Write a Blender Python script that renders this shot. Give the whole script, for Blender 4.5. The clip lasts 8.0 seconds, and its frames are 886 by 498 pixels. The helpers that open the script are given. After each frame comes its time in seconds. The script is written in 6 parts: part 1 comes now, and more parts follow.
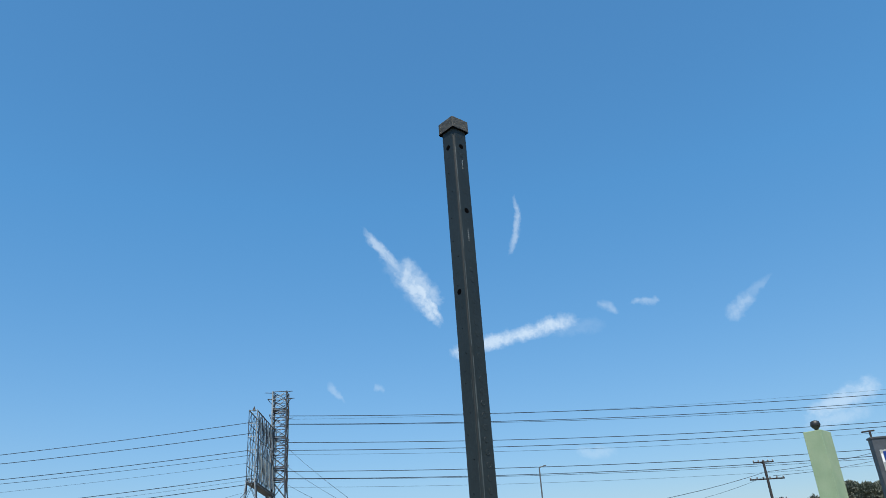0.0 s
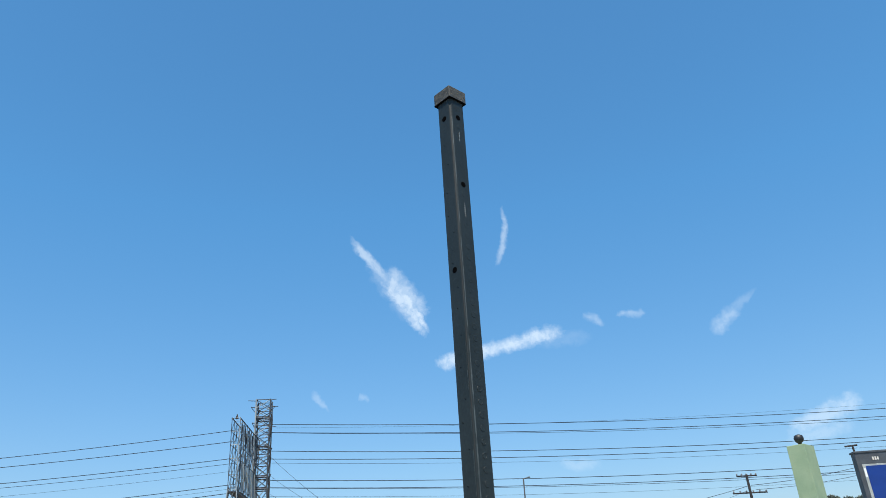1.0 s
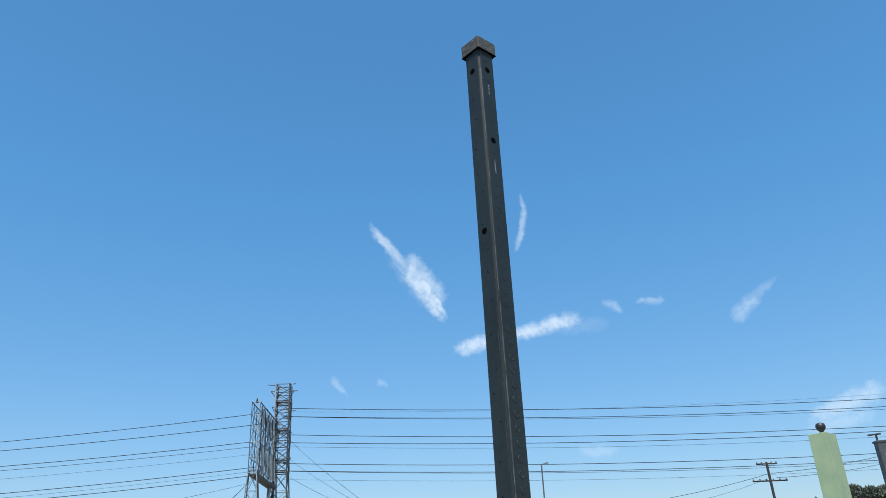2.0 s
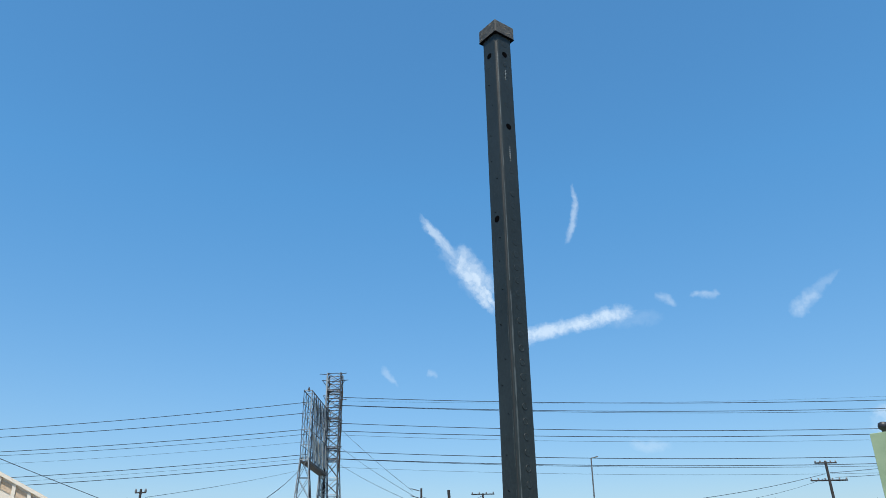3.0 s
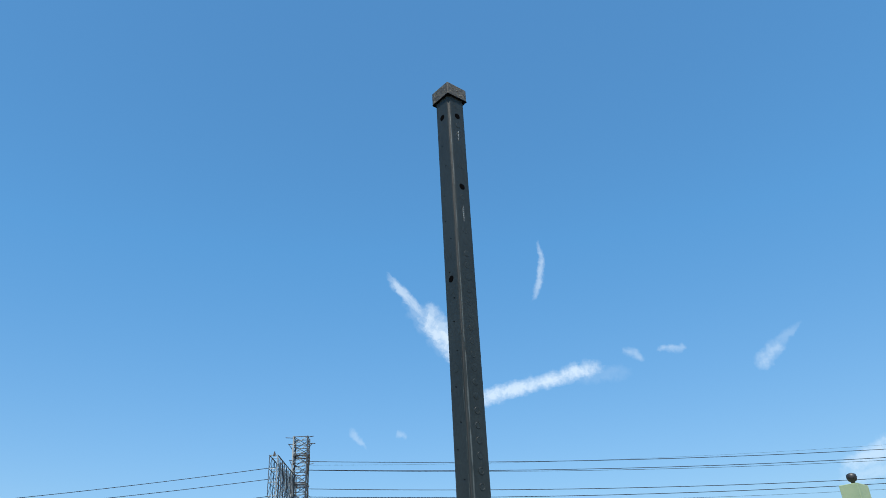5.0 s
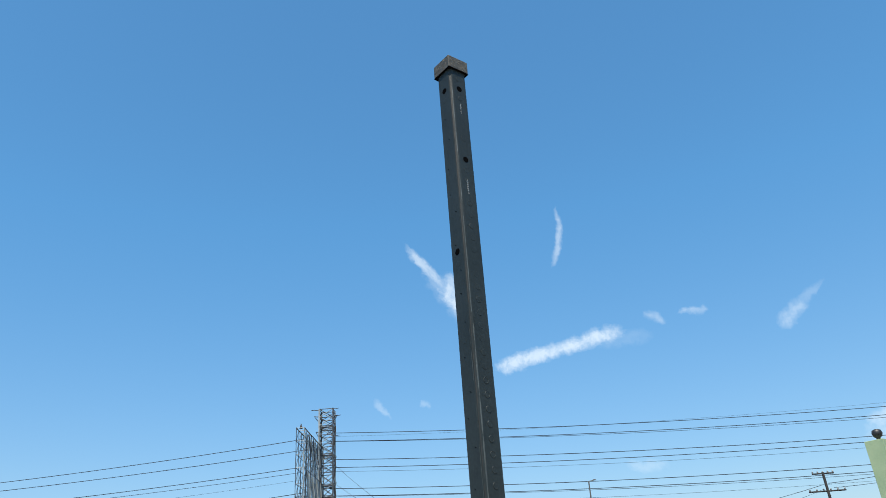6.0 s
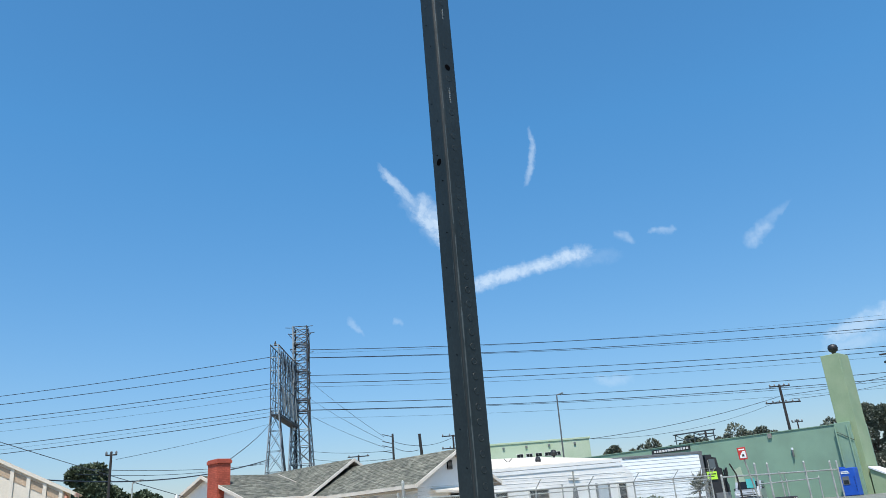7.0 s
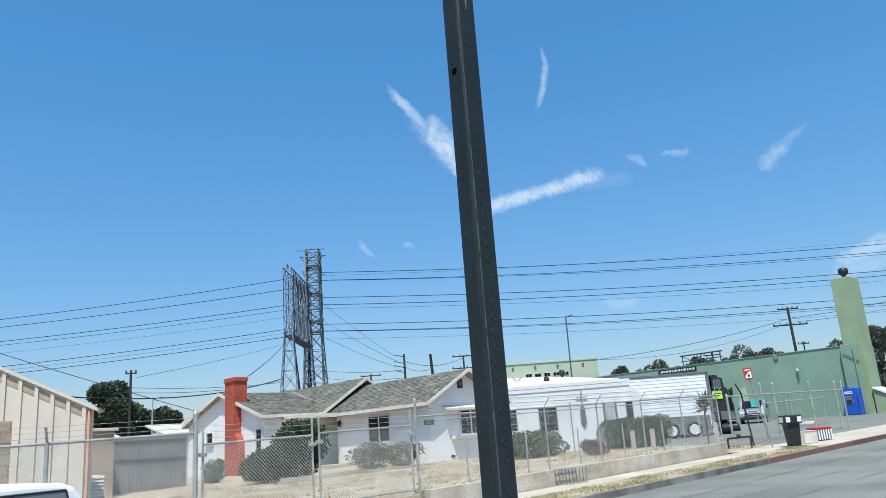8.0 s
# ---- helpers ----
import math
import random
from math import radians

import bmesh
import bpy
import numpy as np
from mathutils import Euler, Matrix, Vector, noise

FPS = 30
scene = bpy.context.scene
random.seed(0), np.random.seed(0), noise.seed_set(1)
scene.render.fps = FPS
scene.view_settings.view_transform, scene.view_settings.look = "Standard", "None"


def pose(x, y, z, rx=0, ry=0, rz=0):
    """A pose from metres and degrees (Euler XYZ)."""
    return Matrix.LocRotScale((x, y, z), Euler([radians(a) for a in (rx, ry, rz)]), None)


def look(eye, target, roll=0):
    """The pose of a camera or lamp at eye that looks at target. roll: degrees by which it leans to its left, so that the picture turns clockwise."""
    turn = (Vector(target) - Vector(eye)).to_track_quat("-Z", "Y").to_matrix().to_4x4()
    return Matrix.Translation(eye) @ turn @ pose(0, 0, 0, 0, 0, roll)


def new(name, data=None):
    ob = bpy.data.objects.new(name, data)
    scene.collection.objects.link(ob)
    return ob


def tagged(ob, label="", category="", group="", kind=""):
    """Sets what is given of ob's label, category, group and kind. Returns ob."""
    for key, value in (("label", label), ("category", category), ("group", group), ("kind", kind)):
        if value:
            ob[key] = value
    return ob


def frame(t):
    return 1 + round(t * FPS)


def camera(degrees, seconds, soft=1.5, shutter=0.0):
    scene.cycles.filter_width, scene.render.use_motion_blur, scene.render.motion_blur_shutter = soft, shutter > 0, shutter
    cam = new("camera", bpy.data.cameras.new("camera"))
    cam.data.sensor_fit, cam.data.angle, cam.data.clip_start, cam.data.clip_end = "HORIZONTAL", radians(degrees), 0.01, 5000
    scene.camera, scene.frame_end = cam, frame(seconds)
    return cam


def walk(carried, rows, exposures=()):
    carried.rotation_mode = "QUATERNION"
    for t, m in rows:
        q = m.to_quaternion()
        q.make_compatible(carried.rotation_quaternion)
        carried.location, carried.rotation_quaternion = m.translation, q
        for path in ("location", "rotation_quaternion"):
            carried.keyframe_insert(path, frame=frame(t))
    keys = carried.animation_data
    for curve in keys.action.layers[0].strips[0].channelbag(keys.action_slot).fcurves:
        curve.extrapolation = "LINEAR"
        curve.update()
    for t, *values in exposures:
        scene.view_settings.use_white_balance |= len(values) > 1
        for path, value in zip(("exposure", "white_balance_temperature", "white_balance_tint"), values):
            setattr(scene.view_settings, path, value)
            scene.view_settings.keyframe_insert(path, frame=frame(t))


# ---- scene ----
# Axes: x runs along the street, y across it, away from the camera; the street climbs 2 % along x.
cam = camera(61.4, 8.0, soft=0.6)
ROWS = [
    (0.0, -0.2019, -0.1535, 1.7600, -46.022, 24.965, -4.002),
    (0.3, -0.1901, -0.1770, 1.7516, -45.136, 24.083, -3.135),
    (0.5, -0.1636, -0.1666, 1.7466, -43.827, 23.073, -1.536),
    (0.8, -0.1280, -0.0915, 1.7433, -44.482, 24.626, -2.889),
    (1.0, -0.1134, -0.0397, 1.7450, -47.170, 25.665, -3.606),
    (1.2, -0.1093, -0.0012, 1.7412, -48.015, 26.458, -4.582),
    (1.5, -0.0974, 0.0497, 1.7378, -47.307, 24.625, -4.770),
    (1.7, -0.0673, 0.0759, 1.7437, -47.599, 24.369, -4.155),
    (2.0, -0.0395, 0.0610, 1.7463, -45.540, 24.691, -2.770),
    (2.2, -0.0084, 0.0541, 1.7530, -42.686, 23.629, -1.713),
    (3.3, 0.0414, 0.0254, 1.7487, -41.242, 24.212, -0.793),
    (3.5, 0.0479, 0.0345, 1.7530, -42.503, 24.366, -0.911),
    (4.0, 0.0331, 0.0276, 1.7525, -43.278, 25.317, -1.693),
    (4.5, 0.0429, 0.0221, 1.7574, -43.619, 26.001, -2.511),
    (4.7, 0.0578, 0.0262, 1.7596, -44.704, 28.265, -2.699),
    (5.8, 0.0605, -0.0183, 1.7524, -42.704, 28.179, -4.126),
    (6.0, 0.0645, -0.0101, 1.7554, -42.547, 26.318, -4.118),
    (6.2, 0.0599, -0.0093, 1.7528, -42.430, 23.812, -4.211),
    (6.5, 0.0731, 0.0057, 1.7558, -44.119, 22.006, -4.804),
    (6.8, 0.0596, 0.0039, 1.7437, -45.147, 21.151, -5.419),
    (7.0, 0.0612, 0.0127, 1.7449, -44.311, 19.993, -4.610),
    (7.2, 0.0536, 0.0145, 1.7420, -44.256, 19.491, -4.964),
    (7.5, 0.0696, 0.0357, 1.7506, -43.293, 17.750, -4.788),
    (7.8, 0.0562, 0.0280, 1.7351, -43.474, 16.287, -4.332),
    (8.0, 0.0656, 0.0322, 1.7299, -43.000, 14.200, -4.201),
]


def held(x, y, z, yaw, pitch, roll):
    """A hand-held pose: heading, upward tilt, then roll about the line of sight."""
    return pose(x, y, z) @ pose(0, 0, 0, 0, 0, yaw) @ pose(0, 0, 0, 90 + pitch) @ pose(0, 0, 0, 0, 0, roll)


walk(cam, [(t, held(*row)) for t, *row in ROWS],
     exposures=((0.0, 0.30, 6500, 10), (0.3, 0.41, 6500, 10), (0.5, 0.34, 6500, 10), (1.0, 0.42, 6500, 10), (2.0, 0.39, 6500, 10), (3.5, 0.38, 6500, 10), (4.5, 0.43, 6550, 10), (5.8, 0.50, 6800, 10), (6.0, 0.50, 6800, 10),
                (6.5, 0.44, 6450, 10), (6.8, 0.33, 6250, 10), (7.0, 0.29, 6250, 10), (7.5, 0.28, 6250, 10), (8.0, 0.27, 6200, 10)))

# ---- world and sun ----
SUN_AZ, SUN_EL = 227.0, 65.5  # compass direction the sun stands in (from +y towards +x), and its height
world = bpy.data.worlds.new("sky")
scene.world = world
world.use_nodes = True
wn, wl = world.node_tree.nodes, world.node_tree.links
wn.clear()


def wnode(kind, **values):
    n = wn.new(kind)
    for k, v in values.items():
        if k in n.inputs:
            n.inputs[k].default_value = v
    return n


def wmath(op, a, b=None, clamp=False):
    n = wn.new("ShaderNodeMath")
    n.operation, n.use_clamp = op, clamp
    for i, v in enumerate((a, b)):
        if v is None:
            continue
        if isinstance(v, (int, float)):
            n.inputs[i].default_value = v
        else:
            wl.new(v, n.inputs[i])
    return n.outputs[0]


def wvec(op, a, b):
    n = wn.new("ShaderNodeVectorMath")
    n.operation = op
    for i, v in enumerate((a, b)):
        if isinstance(v, (tuple, Vector)):
            n.inputs[i].default_value = v
        else:
            wl.new(v, n.inputs[i])
    return n.outputs["Value"] if op == "DOT_PRODUCT" else n.outputs["Vector"]


sky = wn.new("ShaderNodeTexSky")
sky.sky_type, sky.sun_disc = "NISHITA", False
sky.sun_elevation, sky.sun_rotation = radians(SUN_EL), radians(SUN_AZ)
sky.altitude, sky.air_density, sky.dust_density, sky.ozone_density = 50, 1.0, 0.6, 2.0
coords = wn.new("ShaderNodeTexCoord")
direction = coords.outputs["Generated"]
ragged = wnode("ShaderNodeTexNoise", Scale=46.0, Detail=6.0, Roughness=0.62)
wl.new(direction, ragged.inputs["Vector"])


def ray(az, el):
    a, e = radians(az), radians(el)
    return Vector((math.sin(a) * math.cos(e), math.cos(a) * math.cos(e), math.sin(e)))


def wisp(az0, el0, az1, el1, width0, width1, dense, puffy=False, bend=0.0):
    """A streak of thin cloud between two directions; half-widths in degrees; puffy: billows in place of
    drawn-out fibres; bend: how far it bows, in degrees. Returns its cover, 0 to 1."""
    a, b = ray(az0, el0), ray(az1, el1)
    mid = ((a + b) / 2).normalized()
    along = (b - a)
    length = along.length / 2
    along.normalize()
    side = mid.cross(along).normalized()
    push = wn.new("ShaderNodeVectorMath")
    push.operation = "MULTIPLY_ADD"
    wl.new(ragged.outputs["Color"], push.inputs[0])
    push.inputs[1].default_value = (0.016, 0.016, 0.016)
    off = Vector((0.008, 0.008, 0.008))
    wl.new(direction, push.inputs[2])
    p = push.outputs["Vector"]
    s = wmath("MULTIPLY", wmath("SUBTRACT", wvec("DOT_PRODUCT", p, along), float(along.dot(mid + off))), 1 / length)
    c = wmath("SUBTRACT", wvec("DOT_PRODUCT", p, side), float(side.dot(mid + off)))
    if bend:
        c = wmath("ADD", c, wmath("MULTIPLY", wmath("SUBTRACT", 1.0, wmath("MULTIPLY", s, s)), radians(bend)))
    w0, w1 = radians(width0), radians(width1)
    width = wmath("MAXIMUM", wmath("ADD", wmath("MULTIPLY", s, (w1 - w0) / 2), (w0 + w1) / 2), 0.0012)
    q = wmath("DIVIDE", c, width)
    r2 = wmath("ADD", wmath("MULTIPLY", q, q), wmath("POWER", wmath("ABSOLUTE", s), 4.0))
    body = wmath("SUBTRACT", 1.0, r2, clamp=True)
    front = wmath("GREATER_THAN", wvec("DOT_PRODUCT", direction, mid), 0.5)
    # fibres drawn out along the streak, or billows as wide as long
    place = wn.new("ShaderNodeCombineXYZ")
    wl.new(wmath("MULTIPLY", s, length * (85.0 if puffy else 34.0)), place.inputs["X"])
    wl.new(wmath("MULTIPLY", c, 85.0 if puffy else 120.0), place.inputs["Y"])
    place.inputs["Z"].default_value = az0
    fibre = wnode("ShaderNodeTexNoise", Scale=1.0, Detail=8.0, Roughness=0.66)
    wl.new(place.outputs[0], fibre.inputs["Vector"])
    tear = wmath("MULTIPLY", wmath("SUBTRACT", fibre.outputs["Fac"], 0.5), 3.0)
    fill = wmath("MULTIPLY", wmath("ADD", wmath("MULTIPLY", body, 1.5), wmath("SUBTRACT", tear, 0.35)), 0.8, clamp=True)
    veil = wmath("MULTIPLY", wmath("MULTIPLY", fill, wmath("POWER", body, 0.8)), dense)
    return wmath("MULTIPLY", veil, front)


# thin streaks of cloud: two ends (azimuth, height), half-widths, density
covers = [
    wisp(39.0, 27.0, 42.8, 22.9, 0.34, 0.70, 0.50),
    wisp(41.8, 24.4, 45.5, 18.8, 1.35, 0.45, 0.66, True),
    wisp(42.9, 23.8, 45.7, 19.1, 0.95, 0.32, 0.72, True),
    wisp(40.6, 24.9, 45.0, 20.2, 1.0, 1.4, 0.20, True),
    wisp(42.1, 24.7, 45.8, 20.3, 1.0, 0.9, 0.46, True),
    wisp(52.3, 29.0, 51.3, 23.7, 0.28, 0.50, 0.37, True, 0.62),
    wisp(45.6, 16.8, 52.3, 18.1, 0.95, 0.80, 0.66, True),
    wisp(48.6, 17.4, 56.9, 18.75, 0.66, 0.98, 0.68, True),
    wisp(53.6, 17.9, 58.8, 18.0, 0.9, 0.7, 0.09, True),
    wisp(58.0, 19.7, 59.7, 18.6, 0.60, 0.35, 0.26, True),
    wisp(60.4, 19.2, 62.9, 19.2, 0.32, 0.45, 0.30, True),
    wisp(67.3, 16.8, 69.6, 18.6, 0.75, 0.75, 0.32, True),
    wisp(68.4, 17.8, 71.2, 19.6, 0.7, 0.35, 0.15),
    wisp(36.2, 15.3, 37.7, 13.6, 0.42, 0.25, 0.22, True),
    wisp(39.9, 14.8, 40.9, 14.4, 0.45, 0.28, 0.20, True),
    wisp(70.4, 9.3, 76.3, 11.2, 0.8, 1.15, 0.44, True),
    wisp(70.3, 8.7, 75.2, 9.6, 0.7, 0.8, 0.26, True),
    wisp(54.6, 9.0, 58.0, 8.7, 0.5, 0.6, 0.20, True),
]
cover = covers[0]
for more in covers[1:]:
    cover = wmath("MAXIMUM", cover, more)
cloud_colour = wn.new("ShaderNodeRGB")
cloud_colour.outputs[0].default_value = (5.3, 6.1, 6.8, 1)
mixed = wn.new("ShaderNodeMix")
mixed.data_type = "RGBA"
wl.new(cover, mixed.inputs["Factor"])
deep = wn.new("ShaderNodeMix")  # the deep blue of a clear dry day
deep.data_type, deep.blend_type = "RGBA", "MULTIPLY"
deep.inputs["Factor"].default_value = 1.0
height = wn.new("ShaderNodeSeparateXYZ")
wl.new(direction, height.inputs[0])
haze = wn.new("ShaderNodeMix")  # paler haze low down, deep blue higher up
haze.data_type = "RGBA"
haze.inputs["A"].default_value, haze.inputs["B"].default_value = (0.775, 0.595, 0.575, 1), (0.535, 1.075, 1.26, 1)
wl.new(wmath("POWER", wmath("MULTIPLY", height.outputs["Z"], 2.1, clamp=True), 0.6), haze.inputs["Factor"])
wl.new(haze.outputs["Result"], deep.inputs["B"])
wl.new(sky.outputs["Color"], deep.inputs["A"])
wl.new(deep.outputs["Result"], mixed.inputs["A"])
wl.new(cloud_colour.outputs[0], mixed.inputs["B"])
backdrop = wnode("ShaderNodeBackground", Strength=0.124)
wl.new(mixed.outputs["Result"], backdrop.inputs["Color"])
wout = wn.new("ShaderNodeOutputWorld")
wl.new(backdrop.outputs[0], wout.inputs["Surface"])
sun_data = bpy.data.lights.new("sun", "SUN")
sun_data.energy, sun_data.angle, sun_data.color = 4.8, radians(0.6), (1.0, 0.93, 0.82)
sun = new("sun", sun_data)
sun.matrix_world = look((0, 0, 60), Vector((0, 0, 60)) - ray(SUN_AZ, SUN_EL))

# ---- materials ----
def paint(name, colour, rough=0.8, vary=0.18, big=1.5, fine=40.0, bump=0.25, metal=0.0, second=None, island=0.0, ob=0.0):
    """A surface with large stains and fine grain; second: the colour of its stains."""
    m = bpy.data.materials.new(name)
    m.use_nodes = True
    n, l = m.node_tree.nodes, m.node_tree.links
    b = n["Principled BSDF"]
    b.inputs["Roughness"].default_value, b.inputs["Metallic"].default_value = rough, metal
    geo = n.new("ShaderNodeNewGeometry")
    grain, stain = n.new("ShaderNodeTexNoise"), n.new("ShaderNodeTexNoise")
    for t, s, det in ((grain, fine, 4), (stain, big, 5)):
        t.inputs["Scale"].default_value, t.inputs["Detail"].default_value = s, det
        l.new(geo.outputs["Position"], t.inputs["Vector"])
    ramp = n.new("ShaderNodeValToRGB")
    dark = second or tuple(c * (1 - 2.2 * vary) for c in colour)
    ramp.color_ramp.elements[0].color, ramp.color_ramp.elements[0].position = (*[max(c, 0.0) for c in dark], 1), 0.3
    ramp.color_ramp.elements[1].color, ramp.color_ramp.elements[1].position = (*colour, 1), 0.62
    l.new(stain.outputs["Fac"], ramp.inputs["Fac"])
    hsv = n.new("ShaderNodeHueSaturation")
    l.new(ramp.outputs["Color"], hsv.inputs["Color"])
    value = n.new("ShaderNodeMapRange")
    value.inputs["From Min"].default_value, value.inputs["From Max"].default_value = 0.25, 0.75
    value.inputs["To Min"].default_value, value.inputs["To Max"].default_value = 1 - vary, 1 + vary
    l.new(grain.outputs["Fac"], value.inputs["Value"])
    last = value.outputs["Result"]
    for amount, source in ((island, geo.outputs["Random Per Island"]), (ob, None)):
        if not amount:
            continue
        if source is None:
            source = n.new("ShaderNodeObjectInfo").outputs["Random"]
        r = n.new("ShaderNodeMapRange")
        r.inputs["To Min"].default_value, r.inputs["To Max"].default_value = 1 - amount, 1 + amount
        l.new(source, r.inputs["Value"])
        mul = n.new("ShaderNodeMath")
        mul.operation = "MULTIPLY"
        l.new(last, mul.inputs[0])
        l.new(r.outputs["Result"], mul.inputs[1])
        last = mul.outputs[0]
    l.new(last, hsv.inputs["Value"])
    l.new(hsv.outputs["Color"], b.inputs["Base Color"])
    if bump:
        bp = n.new("ShaderNodeBump")
        bp.inputs["Strength"].default_value, bp.inputs["Distance"].default_value = bump, 0.6 / fine
        l.new(grain.outputs["Fac"], bp.inputs["Height"])
        l.new(bp.outputs["Normal"], b.inputs["Normal"])
    return m


def glass(name, tint):
    m = bpy.data.materials.new(name)
    m.use_nodes = True
    b = m.node_tree.nodes["Principled BSDF"]
    b.inputs["Base Color"].default_value = (*tint, 1)
    b.inputs["Roughness"].default_value, b.inputs["Specular IOR Level"].default_value = 0.06, 0.16
    return m


M_POST = paint("post_enamel", (0.0185, 0.0262, 0.0290), 0.5, 0.2, 9, 200, 0.08, 0.0, (0.0130, 0.0192, 0.0212))
M_CAP = paint("cap_metal", (0.060, 0.058, 0.050), 0.65, 0.5, 120, 500, 0.4, 0.0, (0.012, 0.013, 0.012))
M_CHIP = paint("bare_zinc", (0.30, 0.30, 0.28), 0.5, 0.3, 60, 300, 0.3, 0.5)
# paler enamel: the corner's highlight put into colour, with some rubbed paint
M_WORN_LIT = paint("worn_edge", (0.052, 0.067, 0.070), 0.5, 0.3, 30, 200, 0.1, 0.0)
M_POST.node_tree.nodes["Principled BSDF"].inputs["Specular IOR Level"].default_value = 0.22
M_GRIME = paint("corner_grime", (0.0085, 0.0115, 0.013), 0.7, 0.3, 40, 300, 0.1)
M_HOLE = paint("hole_dark", (0.004, 0.004, 0.0045), 0.9, 0.1, 50, 300, 0)
M_HOLE.node_tree.nodes["Principled BSDF"].inputs["Specular IOR Level"].default_value = 0.0
M_ASPHALT = paint("asphalt", (0.20, 0.205, 0.178), 0.92, 0.24, 0.5, 45, 0.5, 0, (0.13, 0.138, 0.12))
M_TAR = paint("tar_seam", (0.125, 0.125, 0.115), 0.7, 0.2, 3, 60, 0.3)
M_CONCRETE = paint("concrete", (0.50, 0.45, 0.36), 0.88, 0.12, 0.7, 30, 0.3, 0, (0.38, 0.34, 0.26), ob=0.06)
M_KERB = paint("kerb_concrete", (0.23, 0.215, 0.185), 0.88, 0.25, 1.6, 30, 0.3, 0, (0.10, 0.092, 0.08), ob=0.2)
M_REDKERB = paint("red_kerb_paint", (0.20, 0.085, 0.075), 0.85, 0.3, 1.2, 30, 0.3, 0, (0.13, 0.10, 0.09), ob=0.2)
M_LOWWALL = paint("wall_concrete", (0.55, 0.50, 0.42), 0.88, 0.16, 1.6, 25, 0.35, 0, (0.36, 0.30, 0.23), ob=0.12)
M_DIRT = paint("dry_earth", (0.44, 0.37, 0.265), 0.95, 0.22, 0.8, 14, 0.7, 0, (0.31, 0.25, 0.165))
M_FAR = paint("far_ground", (0.20, 0.18, 0.14), 0.95, 0.2, 0.05, 1.0, 0.2)
M_STRAW = paint("dry_grass", (0.44, 0.36, 0.21), 0.9, 0.2, 2, 30, 0, 0, (0.29, 0.22, 0.11), island=0.35)
M_VERGE = paint("half_dry_grass", (0.42, 0.39, 0.23), 0.9, 0.2, 2, 30, 0, 0, (0.22, 0.25, 0.08), island=0.35)
M_STUCCO = paint("white_stucco", (0.80, 0.785, 0.76), 0.9, 0.05, 0.7, 55, 0.35, 0, (0.72, 0.70, 0.67))
M_TRIM = paint("cream_trim", (0.70, 0.645, 0.57), 0.7, 0.06, 1.5, 30, 0.1, 0, (0.55, 0.48, 0.40))
# much darker than the trim: the shade under the eaves is in this colour
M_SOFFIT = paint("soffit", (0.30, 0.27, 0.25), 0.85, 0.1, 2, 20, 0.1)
M_SHINGLE = paint("shingle", (0.168, 0.164, 0.13), 0.92, 0.3, 2.0, 14, 0.5, 0, (0.09, 0.093, 0.074), island=0.40)
M_GLASS = glass("window_glass", (0.012, 0.014, 0.016))
M_FRAME = paint("window_frame", (0.72, 0.70, 0.67), 0.5, 0.06, 4, 40, 0)
M_GREEN = paint("green_stucco", (0.24, 0.365, 0.265), 0.88, 0.08, 0.5, 16, 0.15, 0, (0.20, 0.30, 0.22))
M_GREEN2 = paint("pale_green_stucco", (0.45, 0.51, 0.38), 0.88, 0.07, 0.35, 12, 0.15, 0, (0.37, 0.45, 0.30))
M_CHIMGREEN = paint("lime_stucco", (0.31, 0.39, 0.24), 0.88, 0.10, 0.7, 16, 0.15, 0, (0.25, 0.34, 0.205))
M_BEIGE = paint("beige_panel", (0.64, 0.585, 0.50), 0.75, 0.06, 0.6, 18, 0.15, 0, (0.56, 0.51, 0.43), ob=0.03)
M_SALMON = paint("salmon_trim", (0.70, 0.36, 0.24), 0.7, 0.08, 2, 30, 0.1)
M_TAN = paint("tan_block", (0.46, 0.35, 0.25), 0.9, 0.16, 1.2, 20, 0.4, 0, (0.33, 0.25, 0.18))
M_GREYWOOD = paint("weathered_board", (0.235, 0.225, 0.215), 0.85, 0.18, 1.6, 24, 0.3, 0, (0.16, 0.15, 0.145), ob=0.15)
M_GALV = paint("galvanised_steel", (0.44, 0.445, 0.415), 0.55, 0.15, 4, 60, 0.1, 0.35)
M_MESH = paint("chain_wire", (0.70, 0.72, 0.69), 0.55, 0.15, 4, 60, 0, 0.15)
M_LATTICE = paint("lattice_steel", (0.060, 0.071, 0.085), 0.6, 0.15, 0.5, 8, 0, 0.35)
# pale copy of the lattice steel, with sunlit highlights put into its colour
M_LITSTEEL = paint("sunlit_steel", (0.34, 0.38, 0.40), 0.6, 0.25, 0.5, 8, 0, 0.2)
M_CABLE = paint("cable", (0.012, 0.022, 0.038), 0.7, 0.1, 0.1, 2, 0)
M_POLE = paint("creosoted_pole", (0.038, 0.035, 0.035), 0.9, 0.2, 1.2, 12, 0.3)
M_BLACK = paint("black_plastic", (0.022, 0.022, 0.024), 0.5, 0.2, 5, 50, 0.1)
M_RUBBER = paint("tyre_rubber", (0.02, 0.02, 0.02), 0.85, 0.2, 5, 50, 0.2)
M_BLUE = paint("blue_enamel", (0.02, 0.10, 0.52), 0.4, 0.08, 2, 40, 0.05, 0, (0.015, 0.08, 0.42))
M_SIGNBLUE = paint("blue_sign_face", (0.004, 0.032, 0.20), 0.3, 0.06, 2, 30, 0)
M_SIGNGREY = paint("grey_cabinet", (0.17, 0.175, 0.18), 0.5, 0.12, 2, 30, 0.1, 0.2)
M_CABINET = paint("dark_cabinet", (0.075, 0.082, 0.092), 0.55, 0.15, 2, 30, 0.1, 0.2)
